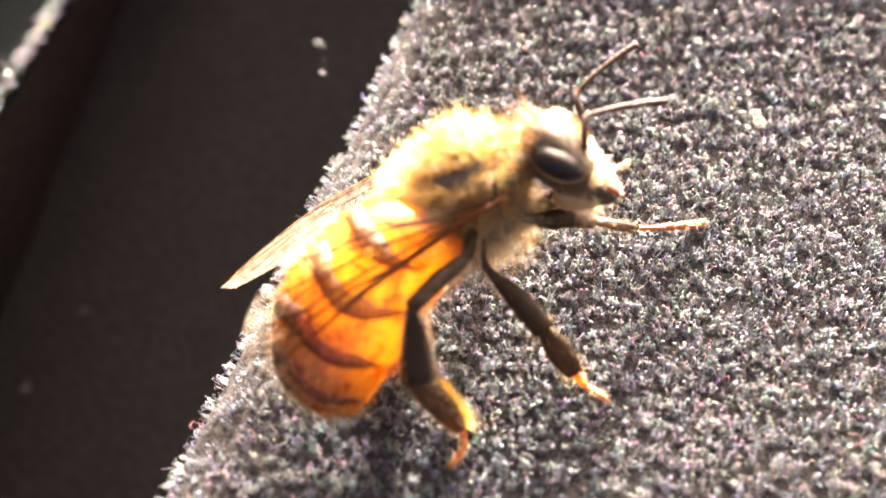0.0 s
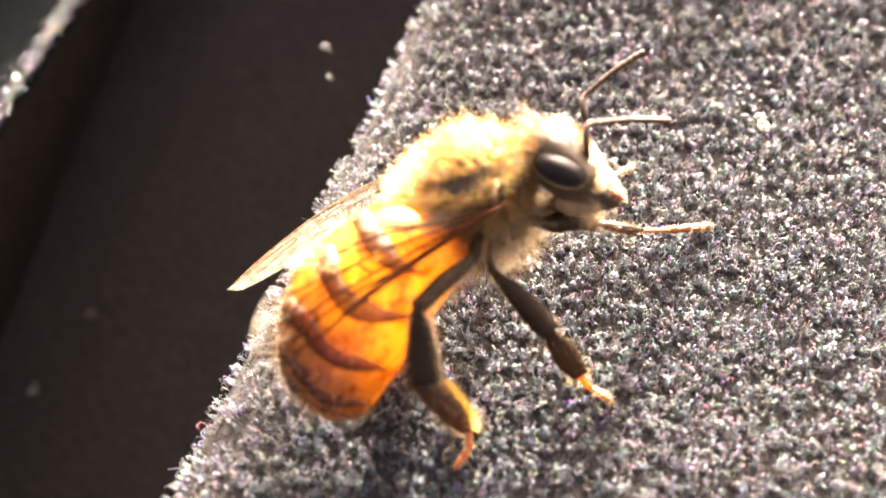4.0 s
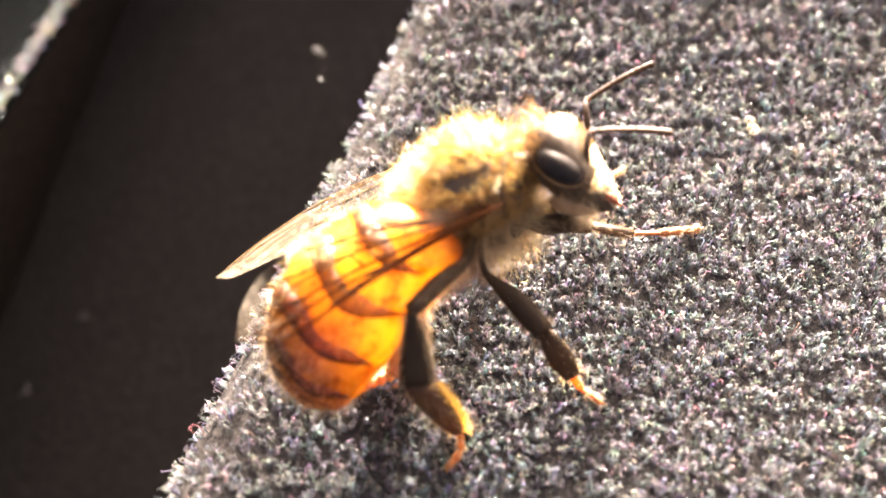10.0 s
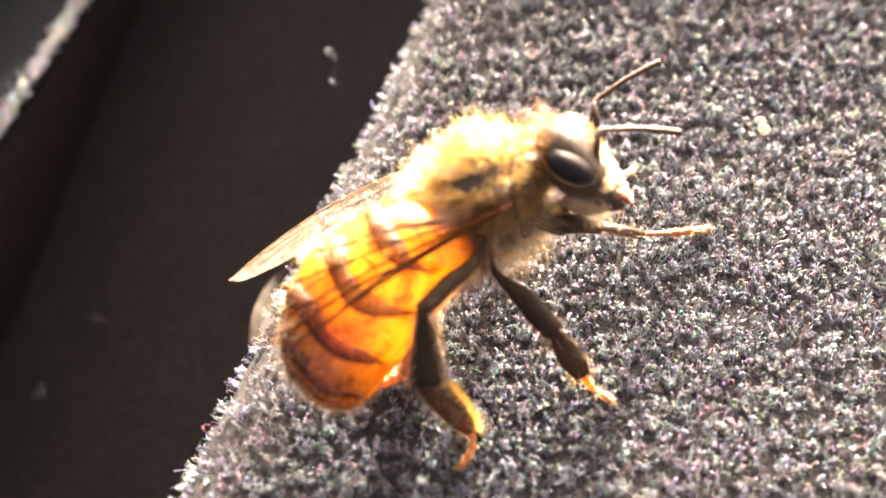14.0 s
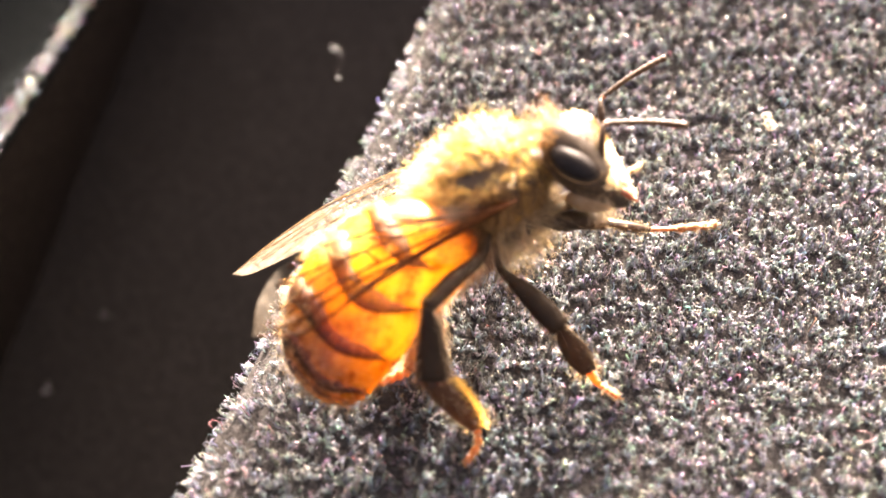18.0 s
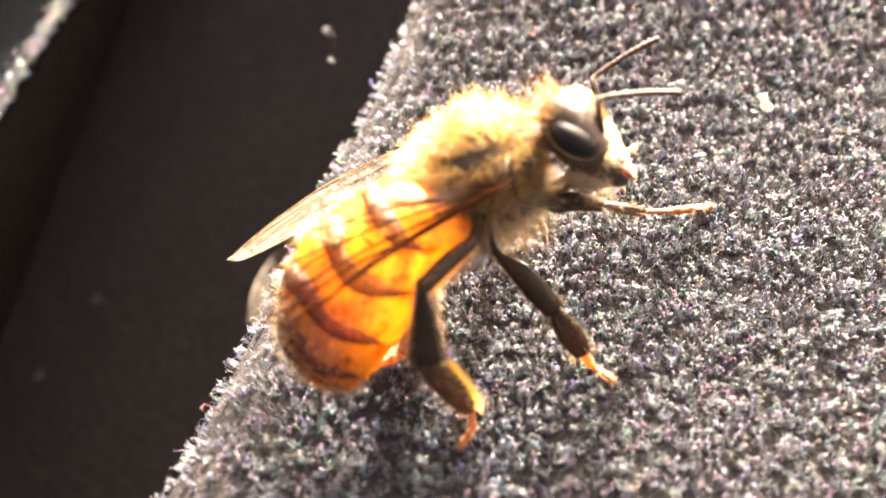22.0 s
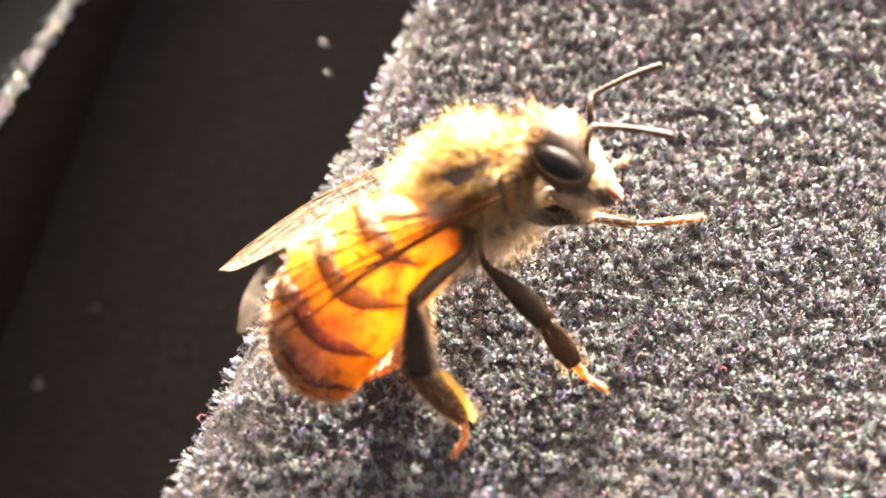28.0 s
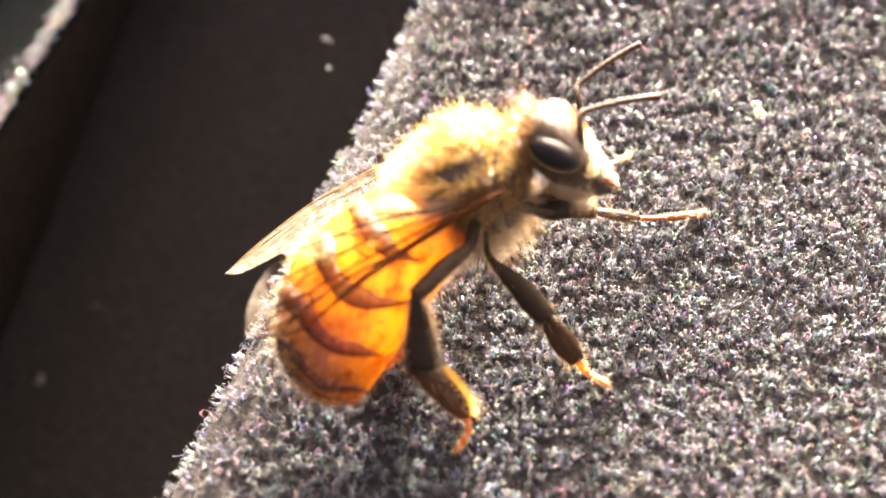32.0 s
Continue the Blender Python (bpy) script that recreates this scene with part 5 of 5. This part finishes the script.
FAR_ANTENNA_ROWS = [
    (0.0, 3.25, 2.66, 38.84),
    (0.5, 3.33, 2.58, 35.08),
    (1.0, 3.20, 2.72, 42.40),
    (1.5, 3.15, 2.71, 40.79),
    (2.0, 3.30, 2.54, 38.58),
    (2.5, 3.29, 2.61, 37.08),
    (3.0, 3.30, 2.68, 36.51),
    (3.5, 3.30, 2.58, 36.98),
    (5.5, 3.27, 2.58, 37.97),
    (6.0, 4.30, 2.18, 14.81),
    (6.5, 4.16, 2.66, 24.49),
    (7.0, 3.97, 2.54, 31.06),
    (7.5, 3.99, 2.61, 23.27),
    (8.0, 3.80, 2.70, 25.49),
    (8.5, 3.84, 2.64, 20.42),
    (9.0, 3.83, 2.65, 26.82),
    (9.5, 3.73, 2.77, 27.65),
    (10.0, 3.71, 2.61, 29.81),
    (10.5, 3.72, 2.67, 30.02),
    (11.0, 3.59, 2.73, 28.35),
    (11.5, 3.62, 2.63, 33.38),
    (12.0, 3.61, 2.64, 35.86),
    (12.5, 3.55, 2.69, 35.86),
    (13.0, 3.53, 2.70, 35.61),
    (13.5, 3.65, 2.61, 32.30),
    (15.5, 3.60, 2.65, 27.84),
    (16.0, 3.75, 2.49, 25.11),
    (16.5, 3.72, 2.51, 28.26),
    (17.0, 3.57, 2.68, 29.59),
    (17.5, 3.68, 2.53, 28.26),
    (18.0, 3.66, 2.56, 32.91),
    (18.5, 3.52, 2.68, 31.81),
    (19.0, 3.63, 2.51, 29.05),
    (19.5, 3.62, 2.50, 32.60),
    (20.0, 3.57, 2.63, 29.12),
    (20.5, 3.54, 2.71, 28.47),
    (21.0, 3.63, 2.61, 30.87),
    (21.5, 3.60, 2.62, 31.94),
    (22.0, 3.55, 2.59, 31.28),
    (22.5, 3.53, 2.77, 28.22),
    (23.0, 3.71, 2.56, 30.67),
    (23.5, 3.60, 2.65, 25.97),
    (24.0, 3.68, 2.59, 29.74),
    (24.5, 3.62, 2.54, 30.38),
    (26.5, 3.53, 2.72, 20.11),
    (27.0, 3.62, 2.64, 28.76),
    (27.5, 3.54, 2.58, 28.71),
    (28.0, 3.81, 2.46, 23.96),
    (28.5, 3.58, 2.52, 27.67),
    (29.0, 3.54, 2.62, 29.92),
    (29.5, 3.72, 2.47, 27.72),
    (30.0, 3.68, 2.47, 12.06),
    (30.5, 3.54, 2.66, 25.91),
    (31.0, 3.72, 2.52, 28.12),
    (31.5, 3.30, 2.56, 33.92),
    (32.0, 3.24, 2.62, 33.80),
]
NEAR_ANTENNA_ROWS = [
    (0.0, 3.31, 1.70, 10.47),
    (0.5, 3.21, 1.39, -1.25),
    (1.0, 3.29, 1.76, 8.75),
    (1.5, 3.27, 1.75, 9.87),
    (2.0, 3.29, 1.49, -1.35),
    (2.5, 3.21, 1.49, 2.69),
    (3.0, 3.19, 1.71, 8.40),
    (3.5, 3.22, 1.53, 3.99),
    (5.5, 3.24, 1.62, 1.30),
    (6.0, 4.37, 1.35, -14.36),
    (6.5, 4.06, 1.34, -9.21),
    (7.0, 3.77, 1.25, -9.84),
    (7.5, 3.76, 1.42, -4.21),
    (8.0, 3.67, 1.69, 7.19),
    (8.5, 3.60, 1.59, 1.74),
    (9.0, 3.60, 1.62, 1.19),
    (9.5, 3.64, 1.75, 9.94),
    (10.0, 3.57, 1.43, -0.59),
    (10.5, 3.53, 1.61, 0.58),
    (11.0, 3.53, 1.76, 10.55),
    (11.5, 3.53, 1.52, -2.34),
    (12.0, 3.47, 1.60, 1.16),
    (12.5, 3.44, 1.67, 4.81),
    (13.0, 3.52, 1.89, 8.37),
    (13.5, 3.51, 1.47, -1.77),
    (15.5, 3.51, 1.50, 1.75),
    (16.0, 3.54, 1.22, -5.14),
    (16.5, 3.48, 1.36, -2.89),
    (17.0, 3.48, 1.73, 5.49),
    (17.5, 3.55, 1.40, -2.95),
    (18.0, 3.52, 1.54, -1.18),
    (18.5, 3.43, 1.70, 7.52),
    (19.0, 3.53, 1.37, -5.71),
    (19.5, 3.47, 1.46, -0.00),
    (20.0, 3.50, 1.68, 8.83),
    (20.5, 3.42, 1.71, 7.98),
    (21.0, 3.42, 1.56, -0.00),
    (21.5, 3.42, 1.62, 2.25),
    (22.0, 3.49, 1.72, 3.67),
    (22.5, 3.54, 1.72, 8.29),
    (23.0, 3.49, 1.45, -0.00),
    (23.5, 3.55, 1.70, 6.52),
    (24.0, 3.49, 1.36, -3.37),
    (24.5, 3.40, 1.52, -3.37),
    (26.5, 3.59, 1.74, 9.55),
    (27.0, 3.54, 1.62, -0.00),
    (27.5, 3.49, 1.65, 2.27),
    (28.0, 3.58, 1.29, -7.33),
    (28.5, 3.57, 1.59, 4.52),
    (29.0, 3.47, 1.68, 4.56),
    (29.5, 3.54, 1.37, -3.04),
    (30.0, 3.57, 1.66, 6.25),
    (30.5, 3.48, 1.70, 6.83),
    (31.0, 3.58, 1.39, -2.17),
    (31.5, 3.20, 1.51, 8.26),
    (32.0, 3.13, 1.55, 11.22),
]


def turn_about(axis, degrees):
    return Matrix.Rotation(radians(degrees), 3, axis)


def bone(a, b, rest):
    """The turn that brings the rest direction onto the way from a to b."""
    return rest.rotation_difference(b - a).to_matrix()


def bent(a, b, near, upper, lower):
    """The knee of a leg from a to b with segments of those lengths, as near as can be to a place."""
    way = b - a
    far = way.length
    way = way / far
    along = (upper ** 2 - lower ** 2 + far ** 2) / (2 * far)
    out = near - a - way * (near - a).dot(way)
    return a + way * along + out.normalized() * math.sqrt(max(0.0, upper ** 2 - along ** 2))


def move_antenna(ant, rows, depth, lean):
    scape, fl, base = ant
    s_rows, f_rows = [], []
    shift = {t: D(x, y, 0) for t, x, y, _ in HEAD_ROWS}
    for t, x, y, ang in rows:
        elbow = lifted(x, y, depth, TRUNK)
        root = base + shift[t]
        way = elbow - root
        root = elbow - way.normalized() * 1.0 if way.length > 1e-3 else root
        s_m = placed(root, frame_of(elbow - root, AX_C))
        fw = D(math.cos(radians(ang)), math.sin(radians(ang)), lean)
        f_m = placed(elbow, frame_of(fw, D(-math.sin(radians(ang)), math.cos(radians(ang)), 0.1)))
        s_rows.append((t, s_m))
        f_rows.append((t, s_m.inverted() @ f_m))
    walk(scape, s_rows)
    walk(fl, f_rows)


def motions():
    walk(thorax, [(t, placed(THORAX_AT + D(x, y, 0), THORAX_TURN)) for t, x, y in THORAX_ROWS])
    walk(head, [(t, placed(HEAD_AT + D(x, y, 0), turn_about(AX_C, a) @ HEAD_TURN)) for t, x, y, a in HEAD_ROWS])
    walk(abdomen, [(t, placed(WAIST + D(x, y, 0) + ABD_AXIS * slide, turn_about(AX_C, swing) @ ABD_TURN))
                   for (t, x, y), (_, swing, slide) in zip(THORAX_ROWS, ABDOMEN_ROWS)])
    for w, base in WINGS:
        walk(w, [(t, placed(base + D(x, y, 0), turn_about(AX_C, swing))) for t, x, y, swing in WING_ROWS])
    for femur, low, hip, knee, toe, share, braced in LEGS:
        f_rows, l_rows = [], []
        for t, x, y in THORAX_ROWS:
            h = hip + D(x, y, 0) * (1.0 if x > -0.2 else 0.25)
            k = bent(h, toe, knee + (D(x, y, 0) * share if x > -0.2 else D(*braced)), (knee - hip).length, (toe - knee).length)
            f_m = placed(h, bone(h, k, knee - hip))
            l_m = placed(toe, bone(toe, k, knee - toe))
            f_rows.append((t, f_m))
            l_rows.append((t, f_m.inverted() @ l_m))
        walk(femur, f_rows)
        for ob in low:
            walk(ob, l_rows)
    move_antenna(FAR_ANT, FAR_ANTENNA_ROWS, -0.6, -0.1)
    move_antenna(NEAR_ANT, NEAR_ANTENNA_ROWS, 1.35, 0.0)


motions()
